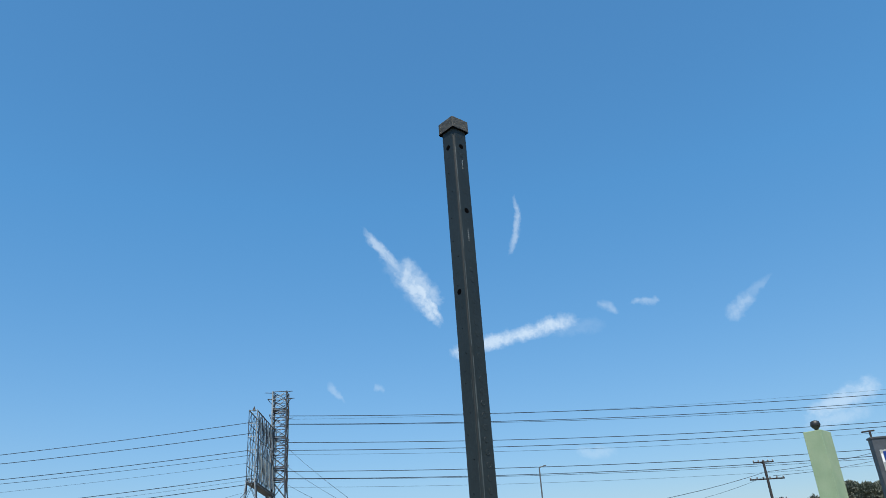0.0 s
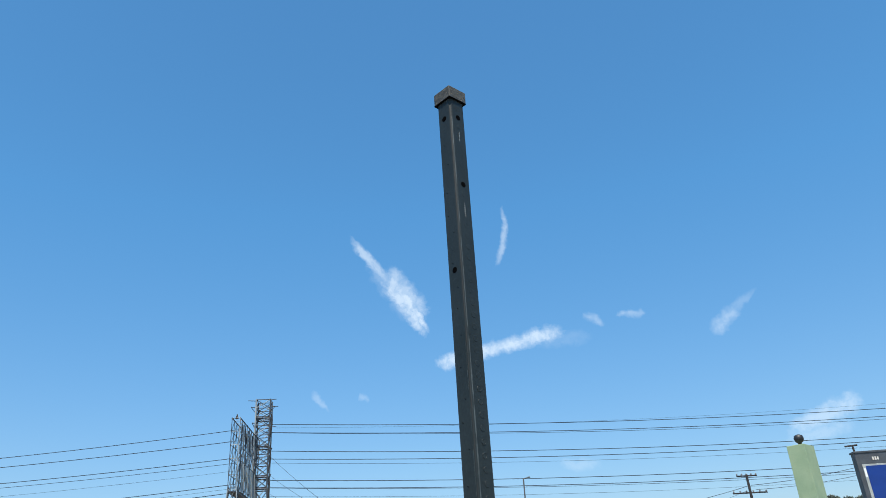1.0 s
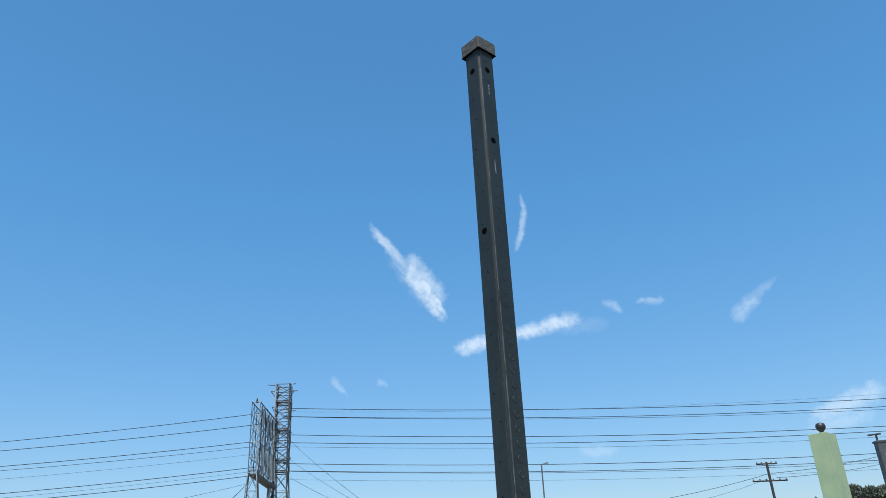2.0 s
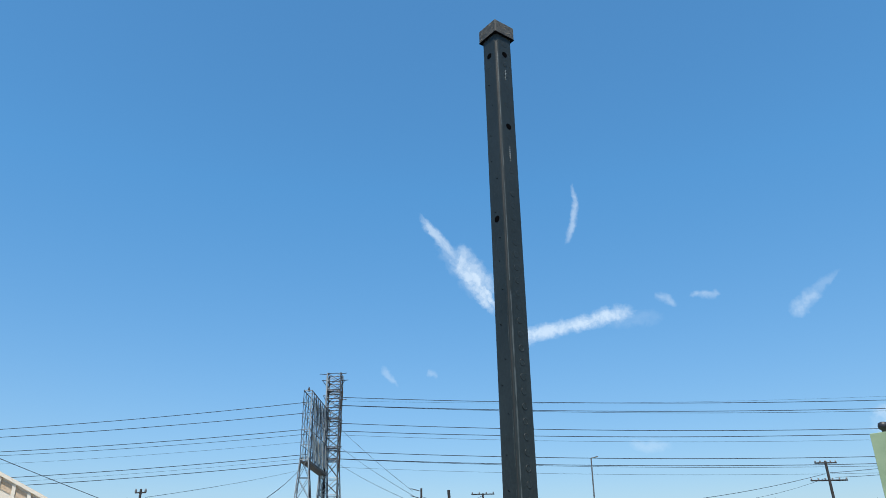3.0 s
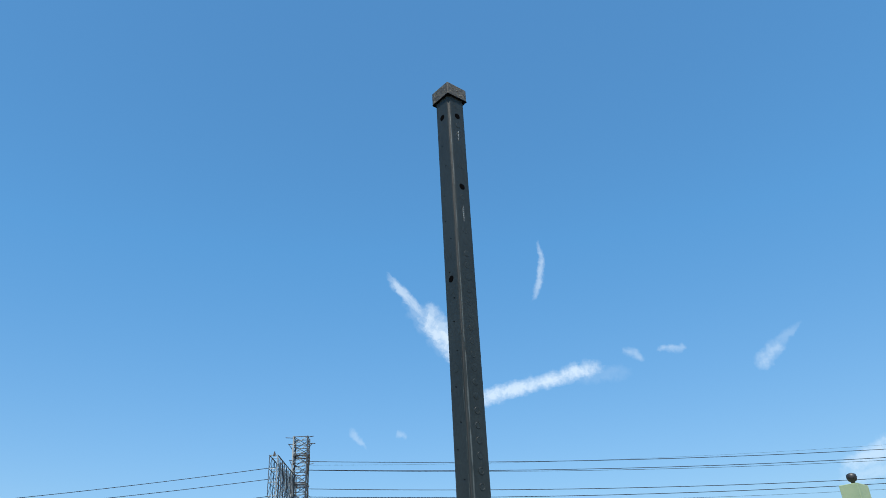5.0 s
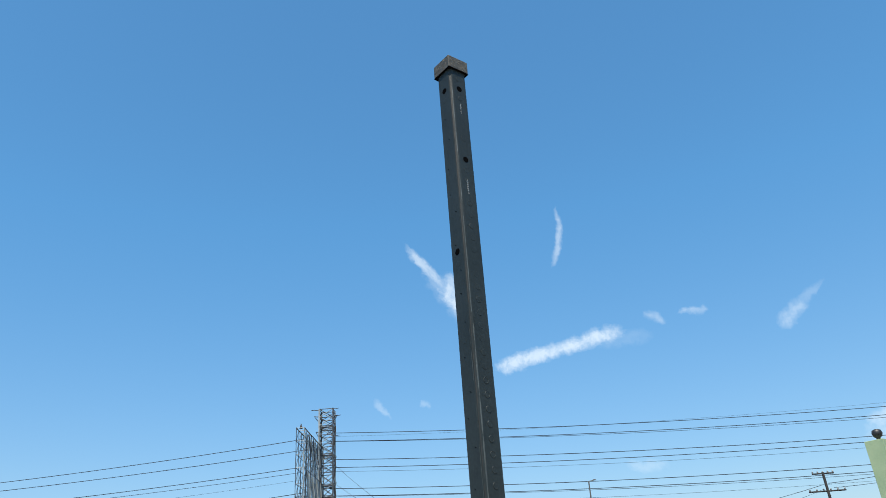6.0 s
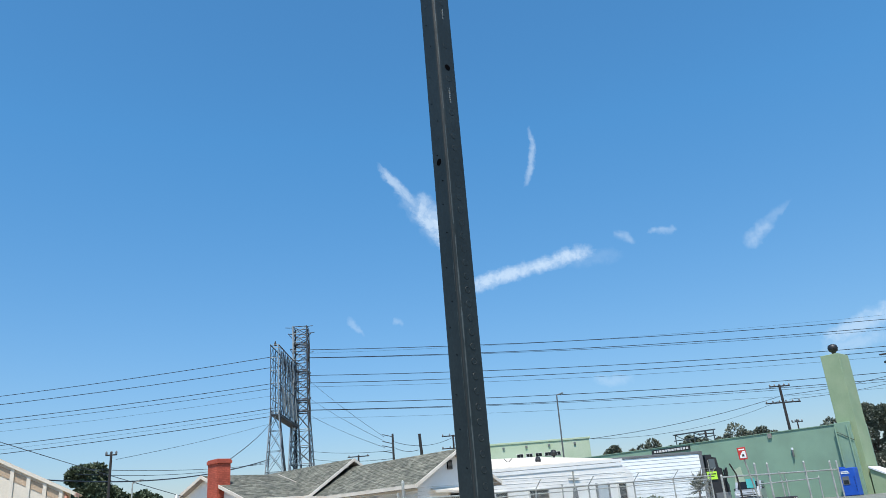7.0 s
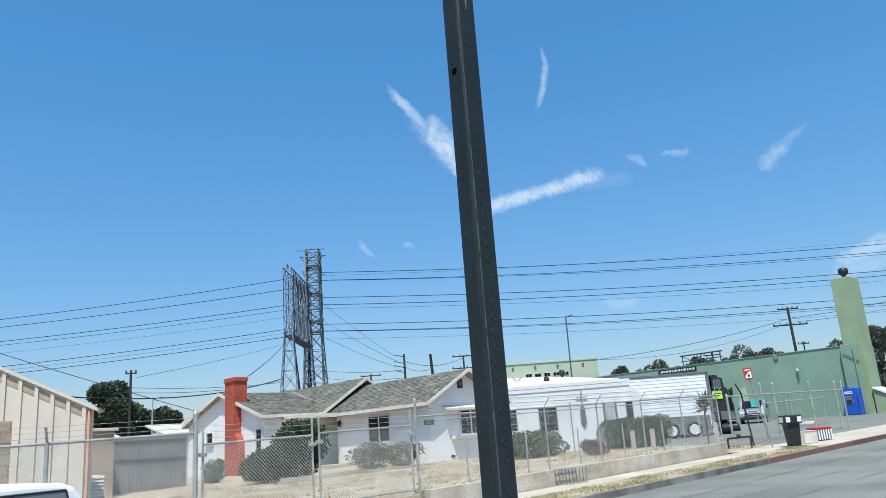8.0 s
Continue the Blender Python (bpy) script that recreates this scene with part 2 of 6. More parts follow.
M_WHITE = paint("white_paint", (0.80, 0.80, 0.79), 0.45, 0.04, 2, 30, 0.05)
M_TRAILER = paint("white_siding", (0.76, 0.78, 0.79), 0.5, 0.05, 1.0, 18, 0.08, 0.0, (0.66, 0.68, 0.69), ob=0.04)
M_RED = paint("red_paint", (0.55, 0.035, 0.03), 0.5, 0.1, 3, 40, 0.05)
M_HIVIS = paint("lime_board", (0.50, 0.85, 0.06), 0.5, 0.05, 5, 40, 0)
M_TEAL = paint("teal_board", (0.12, 0.55, 0.52), 0.5, 0.08, 5, 40, 0)
M_SILVER = paint("silver_paint", (0.40, 0.42, 0.44), 0.3, 0.04, 2, 30, 0, 0.4)
M_BARK = paint("bark", (0.14, 0.11, 0.085), 0.95, 0.25, 2, 14, 0.6)
M_LEAF = paint("leaf_dark", (0.052, 0.085, 0.034), 0.75, 0.25, 0.6, 5, 0, 0, (0.025, 0.045, 0.016), island=0.4)
M_HEDGE = paint("leaf_hedge", (0.085, 0.115, 0.045), 0.75, 0.25, 1.2, 9, 0, 0, (0.05, 0.07, 0.025), island=0.4)
M_DRYLEAF = paint("leaf_olive", (0.115, 0.115, 0.058), 0.8, 0.25, 1.2, 9, 0, 0, (0.065, 0.062, 0.03), island=0.4)
M_PURPLE = paint("leaf_purple", (0.13, 0.075, 0.07), 0.8, 0.25, 1.2, 9, 0, 0, (0.07, 0.045, 0.04), island=0.4)
M_TREE = paint("leaf_tree", (0.085, 0.11, 0.06), 0.75, 0.25, 0.5, 4, 0, 0, (0.045, 0.065, 0.032), island=0.45)
# lightened olive: distance haze is mixed into the leaf colour
M_HAZYLEAF = paint("leaf_hazed", (0.15, 0.165, 0.125), 0.85, 0.2, 0.2, 2, 0, 0, (0.09, 0.105, 0.075), island=0.35)


def brick_paint(name):
    m = paint(name, (0.50, 0.10, 0.055), 0.85, 0.14, 1.2, 30, 0.2, 0, (0.38, 0.075, 0.045))
    n, l = m.node_tree.nodes, m.node_tree.links
    b = n["Principled BSDF"]
    source = b.inputs["Base Color"].links[0].from_socket
    geo = n.new("ShaderNodeNewGeometry")
    sep, com = n.new("ShaderNodeSeparateXYZ"), n.new("ShaderNodeCombineXYZ")
    l.new(geo.outputs["Position"], sep.inputs[0])
    add = n.new("ShaderNodeMath")
    l.new(sep.outputs["X"], add.inputs[0])
    l.new(sep.outputs["Y"], add.inputs[1])
    l.new(add.outputs[0], com.inputs["X"])
    l.new(sep.outputs["Z"], com.inputs["Y"])
    br = n.new("ShaderNodeTexBrick")
    br.inputs["Scale"].default_value, br.inputs["Brick Width"].default_value, br.inputs["Row Height"].default_value = 1.0, 0.21, 0.075
    br.inputs["Mortar Size"].default_value = 0.007
    br.inputs["Color1"].default_value, br.inputs["Color2"].default_value = (1, 1, 1, 1), (0.74, 0.72, 0.7, 1)
    br.inputs["Mortar"].default_value = (0.62, 0.55, 0.52, 1)
    l.new(com.outputs[0], br.inputs["Vector"])
    mix = n.new("ShaderNodeMix")
    mix.data_type, mix.blend_type = "RGBA", "MULTIPLY"
    mix.inputs["Factor"].default_value = 1.0
    l.new(source, mix.inputs["A"])
    l.new(br.outputs["Color"], mix.inputs["B"])
    l.new(mix.outputs["Result"], b.inputs["Base Color"])
    return m


M_BRICK = brick_paint("painted_brick")


# ---- builders ----
def rise(x):
    """The height of the road's surface: it climbs along the street."""
    return 0.02 * max(-60.0, min(80.0, x))


def yard(x):
    return rise(x) + 0.45


def bake(name, bm, material, smooth=False):
    me = bpy.data.meshes.new(name)
    bm.to_mesh(me)
    bm.free()
    me.materials.append(material)
    if smooth:
        me.shade_smooth()
    return me


def thing(name, at=(0, 0, 0), label="", category="", group="", kind=""):
    ob = new(name)
    ob.location = at
    ob.empty_display_size = 0.2
    return tagged(ob, label, category, group, kind)


def adopt(ob, parent):
    base = parent
    shift = Vector((0, 0, 0))
    while base:
        shift += base.location
        base = base.parent
    ob.parent = parent
    if parent.type == "EMPTY":
        ob.matrix_parent_inverse = Matrix.Translation(-parent.location)
    return ob


def part(name, bm, material, parent, label="", smooth=False, kind=""):
    """Links a bmesh, drawn in world places, as one mesh under a thing or under a part."""
    ob = adopt(new(name, bake(name, bm, material, smooth)), parent)
    return tagged(ob, label, kind=kind)


def lone(name, bm, material, label="", category="", group="", kind="", smooth=False):
    return tagged(new(name, bake(name, bm, material, smooth)), label, category, group, kind)


def box(lo, hi, bevel=0.0, bm=None, turn=None):
    bm = bm or bmesh.new()
    m = Matrix.LocRotScale([(a + b) / 2 for a, b in zip(lo, hi)], None, [abs(b - a) for a, b in zip(lo, hi)])
    made = bmesh.ops.create_cube(bm, size=1.0, matrix=(turn @ m) if turn else m)
    if bevel:
        edges = list({e for v in made["verts"] for e in v.link_edges})
        bmesh.ops.bevel(bm, geom=edges, offset=bevel, segments=2, affect="EDGES", profile=0.5)
    return bm


def rod(p, q, r, sides=6, bm=None, r2=None):
    bm = bm or bmesh.new()
    p, q = Vector(p), Vector(q)
    d = q - p
    m = Matrix.Translation((p + q) / 2) @ d.to_track_quat("Z", "Y").to_matrix().to_4x4()
    bmesh.ops.create_cone(bm, cap_ends=True, segments=sides, radius1=r, radius2=r if r2 is None else r2, depth=d.length, matrix=m)
    return bm


def prism(ring, shift, bm=None):
    """A closed ring of points, pushed along shift into a solid."""
    bm = bm or bmesh.new()
    a = [bm.verts.new(p) for p in ring]
    b = [bm.verts.new(Vector(p) + Vector(shift)) for p in ring]
    bm.faces.new(a)
    bm.faces.new(b[::-1])
    for i in range(len(a)):
        j = (i + 1) % len(a)
        bm.faces.new((a[j], a[i], b[i], b[j]))
    bmesh.ops.recalc_face_normals(bm, faces=bm.faces[:])
    return bm


def lathe(profile, at, sides=20, bm=None):
    bm = bm or bmesh.new()
    rings = [[bm.verts.new((at[0] + r * math.cos(2 * math.pi * i / sides), at[1] + r * math.sin(2 * math.pi * i / sides), at[2] + z)) for i in range(sides)] for r, z in profile]
    for a, b in zip(rings, rings[1:]):
        for i in range(sides):
            j = (i + 1) % sides
            bm.faces.new((a[i], a[j], b[j], b[i]))
    bm.faces.new(rings[0][::-1])
    bm.faces.new(rings[-1])
    return bm


def strip(x0, x1, y0, y1, lift, thick, steps=8, bm=None):
    """A slab along the street that follows its climb."""
    bm = bm or bmesh.new()
    rows = []
    for i in range(steps + 1):
        x = x0 + (x1 - x0) * i / steps
        z = rise(x) + lift
        rows.append([bm.verts.new(p) for p in ((x, y0, z - thick), (x, y0, z), (x, y1, z), (x, y1, z - thick))])
    for a, b in zip(rows, rows[1:]):
        for i in range(4):
            j = (i + 1) % 4
            bm.faces.new((a[i], a[j], b[j], b[i]))
    bm.faces.new(rows[0][::-1])
    bm.faces.new(rows[-1])
    bmesh.ops.recalc_face_normals(bm, faces=bm.faces[:])
    return bm


rng = random.Random(7)


def leaf_cloud(blobs, count, size, seed, bm=None):
    """Many small folded leaves spread over lumpy blobs (centre, radii)."""
    r = random.Random(seed)
    verts, faces = [], []
    weights = [b[1][0] * b[1][2] for b in blobs]
    for _ in range(count):
        (c, rad) = r.choices(blobs, weights)[0]
        u = Vector((r.gauss(0, 1), r.gauss(0, 1), r.gauss(0, 1))).normalized()
        k = r.uniform(0.55, 1.0) ** 0.5 * (1 + 0.16 * noise.noise(u * 2.2 + Vector((seed, 0, 0))))
        p = Vector(c) + Vector((u.x * rad[0], u.y * rad[1], u.z * rad[2])) * k
        d = (u + Vector((r.uniform(-1, 1), r.uniform(-1, 1), r.uniform(-0.6, 1)))).normalized()
        side = d.cross(Vector((r.uniform(-1, 1), r.uniform(-1, 1), r.uniform(-1, 1)))).normalized()
        s = size * r.uniform(0.6, 1.35)
        n = len(verts)
        lift = d.cross(side) * s * 0.18
        verts += [p, p + d * s * 0.5 + side * s * 0.32 + lift, p + d * s, p + d * s * 0.5 - side * s * 0.32 + lift]
        faces += [(n, n + 1, n + 2), (n, n + 2, n + 3)]
    me = bpy.data.meshes.new("leaves")
    me.from_pydata(verts, [], faces)
    return me


def foliage(name, blobs, count, size, material, seed, parent):
    me = leaf_cloud(blobs, count, size, seed)
    me.materials.append(material)
    return adopt(new(name, me), parent)


def shrub(at, radii, material, seed, label, category="bush", count=1500, size=0.09, lumps=7):
    """A shrub: several stems from the ground and a lumpy coat of leaves."""
    r = random.Random(seed)
    top = thing("bush", at, label, category)
    bm = bmesh.new()
    blobs = [((at[0], at[1], at[2] + radii[2] * 0.9), (radii[0] * 0.75, radii[1] * 0.75, radii[2] * 0.9))]
    for i in range(lumps):
        a = 2 * math.pi * i / lumps + r.uniform(-0.3, 0.3)
        c = (at[0] + math.cos(a) * radii[0] * 0.55, at[1] + math.sin(a) * radii[1] * 0.55, at[2] + radii[2] * r.uniform(0.55, 1.25))
        blobs.append((c, (radii[0] * 0.45, radii[1] * 0.45, radii[2] * r.uniform(0.4, 0.6))))
        rod((at[0] + r.uniform(-0.1, 0.1), at[1] + r.uniform(-0.1, 0.1), at[2] - 0.05), c, 0.025, 5, bm, 0.008)
    part("stems", bm, M_BARK, top)
    foliage("leaves", blobs, count, size, material, seed, top)
    return top


def tree(at, height, spread, material, seed, label, count=2600, size=0.5, trunk=0.3, group="", low=0.5):
    """A tree: a tapered trunk, limbs and a broken crown of small leaf clumps."""
    r = random.Random(seed)
    top = thing("tree", at, label, "tree", group)
    bm = rod(at, (at[0] + r.uniform(-0.3, 0.3), at[1], at[2] + height * 0.55), trunk, 8, None, trunk * 0.5)
    start = Vector(at) + Vector((0, 0, height * 0.4))
    blobs = []
    for i in range(9):
        a = 2 * math.pi * i / 9 + r.uniform(-0.4, 0.4)
        d = spread * r.uniform(0.35, 0.8)
        c = Vector((at[0] + math.cos(a) * d, at[1] + math.sin(a) * d, at[2] + height * r.uniform(low, 0.9)))
        rod(start, c, trunk * 0.35, 5, bm, trunk * 0.08)
        k = spread * r.uniform(0.28, 0.46)
        blobs.append((c, (k, k, k * r.uniform(0.6, 0.9))))
    blobs.append((Vector(at) + Vector((0, 0, height * 0.86)), (spread * 0.42, spread * 0.42, height * 0.14)))
    part("trunk", bm, M_BARK, top)
    foliage("crown", blobs, count, size, material, seed, top)
    return top


# ---- ground, street ----
bm = bmesh.new()
xs = [-3000, -60, -30, 0, 10, 23.3, 40, 80, 200, 3000]
ys = [-3000, -40, 0, 12, 40, 120, 400, 4000]
grid = [[bm.verts.new((x, y, rise(x) - 0.14 + (0.1 if y > 12.2 else 0))) for y in ys] for x in xs]
for i in range(len(xs) - 1):
    for j in range(len(ys) - 1):
        bm.faces.new((grid[i][j], grid[i + 1][j], grid[i + 1][j + 1], grid[i][j + 1]))
lone("ground", bm, M_FAR, "dry pale ground that runs to the horizon", "ground", kind="structure")
lone("road", strip(-60, 120, 1.5, 9.9, 0, 0.1, 12), M_ASPHALT, "worn grey asphalt street, gently uphill", "road", kind="structure")
bm = bmesh.new()
r = random.Random(3)
for y0, wander in ((8.35, 0.04), (7.25, 0.06), (6.2, 0.10), (4.7, 0.12)):
    for i in range(90):
        x = 9 + i * 0.55
        a = y0 + wander * math.sin(i * 0.23 + y0) + 0.04 * math.sin(i * 1.7)
        b = y0 + wander * math.sin((i + 1) * 0.23 + y0) + 0.04 * math.sin((i + 1) * 1.7)
        w = (0.012 + 0.009 * math.sin(i * 0.9)) * (1.0 if y0 in (8.35, 6.3) else 0.5)
        q = [bm.verts.new(p) for p in ((x, a - w, rise(x) + 0.004), (x + 0.55, b - w, rise(x + 0.55) + 0.004), (x + 0.55, b + w, rise(x + 0.55) + 0.004), (x, a + w, rise(x) + 0.004))]
        bm.faces.new(q)
lone("tar_seams", bm, M_TAR, "black tar lines sealing cracks in the asphalt", "tar", kind="stuff")
near = tagged(thing("pavement_near"), "pale concrete pavement beside the sign post", "pavement", kind="structure")
for i in range(16):
    x = -9.0 + i * 1.5
    part("slab", strip(x, x + 1.49, -2.2, 1.34, 0.13, 0.14, 1), M_CONCRETE, near)
kerb_near = tagged(thing("kerb_near"), "concrete kerb along the street", "kerb", kind="structure")
for i in range(8):
    x = -9.0 + i * 3
    part("kerb_stone", strip(x, x + 2.99, 1.35, 1.5, 0.14, 0.2, 1), M_KERB, kerb_near)
kerb_far = tagged(thing("kerb_far"), "stained concrete kerb with faded red paint", "kerb", kind="structure")
for i in range(26):
    x = -9.0 + i * 3
    part("kerb_stone", strip(x, x + 2.99, 9.9, 10.06, 0.14, 0.2, 1), M_KERB if x < 20 else M_REDKERB, kerb_far)
walkway = tagged(thing("pavement_far"), "pale concrete pavement in square slabs", "pavement", kind="structure")
for i in range(46):
    x = -9.0 + i * 1.5
    wide = x > 25.4
    part("slab", strip(x, x + 1.49, 10.06 if wide else 11.25, 12.25 if x < 23 else 12.6, 0.13, 0.14, 1), M_CONCRETE, walkway)
lone("verge", strip(-9, 25.5, 10.06, 11.25, 0.12, 0.14, 12), M_DIRT, "bare dry earth verge between kerb and pavement", "verge", kind="structure")
lone("yard", strip(10.4, 23.3, 12.5, 60, 0.45, 0.5, 8), M_DIRT, "dry straw-coloured front yard behind the fence", "yard", kind="structure")
lone("yard_side", strip(-12, 10.4, 12.3, 60, 0.45, 0.5, 8), M_DIRT, "dry earth yard with dead grass", "yard", kind="structure")
lone("dirt_corner", strip(23.3, 27.4, 12.6, 15.2, 0.126, 0.1, 2), M_DIRT, "bare dry earth at the corner of the lot", "ground", kind="structure")
lone("parking_lot", strip(23.3, 66, 12.6, 60, 0.12, 0.14, 8), M_ASPHALT, "grey asphalt parking lot", "parking lot", kind="structure")


def grass(name, count, x0, x1, y0, y1, z, size, seed, label, material):
    r = random.Random(seed)
    verts, faces = [], []
    for _ in range(count):
        x, y = r.uniform(x0, x1), r.uniform(y0, y1)
        if noise.noise(Vector((x * 0.9, y * 1.4, seed))) < -0.05:
            continue
        b = Vector((x, y, z(x) - 0.01))
        a = r.uniform(0, 6.3)
        side = Vector((math.cos(a), math.sin(a), 0)) * size * 0.12
        tip = b + Vector((r.uniform(-0.6, 0.6), r.uniform(-0.6, 0.6), r.uniform(0.5, 1))) * size
        n = len(verts)
        verts += [b - side, b + side, tip]
        faces.append((n, n + 1, n + 2))
    me = bpy.data.meshes.new(name)
    me.from_pydata(verts, [], faces)
    me.materials.append(material)
    return tagged(new(name, me), label, "grass", kind="stuff")


grass("verge_straw", 9000, 5, 25.4, 10.1, 11.2, lambda x: rise(x) + 0.12, 0.07, 9, "dead straw on the bare verge", M_STRAW)
grass("verge_grass", 11000, 5, 25.4, 10.1, 11.2, lambda x: rise(x) + 0.12, 0.09, 5, "patchy yellow-green grass on the verge", M_VERGE)
grass("corner_grass", 2500, 23.4, 27.3, 12.7, 15.1, lambda x: rise(x) + 0.126, 0.09, 8, "dead grass tufts at the corner of the lot", M_STRAW)
grass("yard_grass", 22000, 3, 23, 12.7, 24, yard, 0.10, 6, "dead straw-coloured grass in the yard", M_STRAW)


# ---- the sign post ----
PX, PY = 0.9853, 0.9259
post = thing("sign_post", (PX, PY, 0.13), "dark painted square steel post with rows of knockout holes", "post")
half, CAP = 0.0229, 0.0270
tube = box((PX - half, PY - half, 0.0), (PX + half, PY + half, 2.829), 0.0)
bmesh.ops.bevel(tube, geom=[e for e in tube.edges if abs(e.verts[0].co.z - e.verts[1].co.z) > 1], offset=0.0082, segments=8, affect="EDGES", profile=0.5)
part("tube", tube, M_POST, post)
cap = box((PX - CAP, PY - CAP, 2.8262), (PX + CAP, PY + CAP, 2.8592), 0.0022)
part("cap", cap, M_CAP, post, "scuffed brown-grey metal cap")


def disc(face, z, radius, lift, rim, name, material, label=""):
    """A round knockout: a raised ring of steel round a disc; face: 'u' looks along -x, 'v' along -y."""
    bm = bmesh.new()
    sides = 14
    rings = []
    for rad, out in ((radius * 1.12, 0.0), (radius * 1.04, rim), (radius * 0.9, rim), (radius * 0.82, lift)):
        ring = []
        for i in range(sides):
            a = 2 * math.pi * i / sides
            s, h = rad * math.cos(a), rad * math.sin(a)
            p = (PX - half - out - 0.0002, PY + s, z + h) if face == "u" else (PX + s, PY - half - out - 0.0002, z + h)
            ring.append(bm.verts.new(p))
        rings.append(ring)
    for a, b in zip(rings, rings[1:]):
        for i in range(sides):
            j = (i + 1) % sides
            bm.faces.new((a[i], a[j], b[j], b[i]))
    bm.faces.new(rings[-1])
    bmesh.ops.recalc_face_normals(bm, faces=bm.faces[:])
    return part(name, bm, material, post, label)


open_v = {0, 7}
open_u = {0, 15}
TOP = 2.7775
r = random.Random(11)
for i in range(-1, 104):
    z = TOP - 0.0259 * i
    if i in open_v:
        disc("v", z, 0.0062, 0.0003, 0.0003, "punched_hole", M_HOLE, "dark open bolt hole")
    elif z > 0.2 and i not in (3, 4, 6, 10):
        disc("v", z, 0.0056, 0.0001 if r.random() < 0.7 else 0.0004, r.uniform(0.0004, 0.0008) if i > 24 else r.uniform(0.00012, 0.0003), "knockout", M_POST)
    if i in open_u:
        disc("u", z, 0.0062, 0.0003, 0.0003, "punched_hole", M_HOLE, "dark open bolt hole")
    elif i in (1, 13, 16) or (i > 20 and i % 9 == 4):
        disc("u", z, 0.0054, 0.0001, 0.00012, "knockout", M_POST)
# rubbed patches and a dark lower edge on the cap
M_SCUFF = paint("cap_scuff", (0.19, 0.17, 0.135), 0.7, 0.4, 80, 500, 0.3)
for k in range(26):
    s, h = r.uniform(-0.023, 0.020), r.uniform(2.829, 2.854)
    w, t = r.uniform(0.0015, 0.006), r.uniform(0.0008, 0.0032)
    if k % 2:
        ring = [(PX + s, PY - CAP - 0.0003, h), (PX + s + w, PY - CAP - 0.0003, h + r.uniform(-0.001, 0.001)), (PX + s + w * 0.8, PY - CAP - 0.0003, h + t), (PX + s + w * 0.2, PY - CAP - 0.0003, h + t * 0.8)]
        part("scuff", prism(ring, (0, 0.0006, 0)), M_SCUFF, post)
    else:
        ring = [(PX - CAP - 0.0003, PY + s, h), (PX - CAP - 0.0003, PY + s + w, h + r.uniform(-0.001, 0.001)), (PX - CAP - 0.0003, PY + s + w * 0.8, h + t), (PX - CAP - 0.0003, PY + s + w * 0.2, h + t * 0.8)]
        part("scuff", prism(ring, (0.0006, 0, 0)), M_SCUFF, post)
part("cap_lip", box((PX - CAP - 0.0002, PY - CAP - 0.0002, 2.8255), (PX + CAP + 0.0002, PY + CAP + 0.0002, 2.8275), 0.0006), M_HOLE, post)


def corner_streak(name, turn, z0, z1, width, lift, material, label=""):
    """A streak that follows the rounded corner; turn: where on the round it lies, 0 the -x face, 90 the -y face."""
    bm = bmesh.new()
    radius = 0.0082
    cx, cy = PX - half + radius, PY - half + radius
    n = max(2, int((z0 - z1) / 0.012))
    rows = []
    for i in range(n + 1):
        z = z0 + (z1 - z0) * i / n
        mid = turn + 3.0 * noise.noise(Vector((z * 9, turn, 0)))
        w = width * (0.65 + 0.7 * noise.noise(Vector((z * 23, turn, 5)))) * (0.25 if i in (0, n) else 1.0)
        row = []
        for a in (mid - w, mid, mid + w):
            out = radius + (lift if a == mid else -0.00005)
            row.append(bm.verts.new((cx - out * math.cos(radians(a)), cy - out * math.sin(radians(a)), z)))
        rows.append(row)
    for a, b in zip(rows, rows[1:]):
        for i in range(2):
            bm.faces.new((a[i], a[i + 1], b[i + 1], b[i]))
    bmesh.ops.recalc_face_normals(bm, faces=bm.faces[:])
    return part(name, bm, material, post, label)


z = 2.82
while z > 0.3:
    run = r.uniform(0.10, 0.34)
    corner_streak("grime_streak", 31, z, z - run, 12, 0.0003, M_GRIME, "dark grime along the corner")
    z -= run + r.uniform(0.0, 0.012)
# pale streaks paint the highlight of the rounded corner, plus a scratched line
z = 2.78
while z > 0.3:
    run = r.uniform(0.03, 0.22)
    low = z < 2.35
    corner_streak("worn_edge", 62 if not low else 68, z, z - run, 10 if not low else 15, 0.0004, M_WORN_LIT)
    if low:
        corner_streak("worn_edge", 10, z - 0.01, z - run * 0.8, 3.0, 0.0004, M_WORN_LIT)
    z -= run + (0.0 if low else r.uniform(0.0, 0.03))
# scraped paint beside the holes, small dents
for z0, z1 in ((2.735, 2.712), (2.545, 2.515)):
    for k in range(7):
        z = z0 + (z1 - z0) * k / 6
        bm = box((PX - 0.002 + r.uniform(-0.001, 0.001), PY - half - 0.0005, z), (PX + 0.0006 + r.uniform(-0.0005, 0.001), PY - half + 0.001, z + r.uniform(0.002, 0.0042)))
        part("scrape", bm, M_CHIP, post, "bare metal scrape")
post.rotation_euler = (0, 0, radians(-4.0))
for k in range(16):
    z = 2.70 - 0.058 * k + r.uniform(-0.01, 0.01)
    s = PY + r.uniform(-0.008, 0.008)
    bm = rod((PX - half - 0.0001, s - 0.0018, z - 0.001), (PX - half - 0.0001, s + 0.0018, z + 0.0012), 0.0006, 5)
    part("dent", bm, M_HOLE, post)


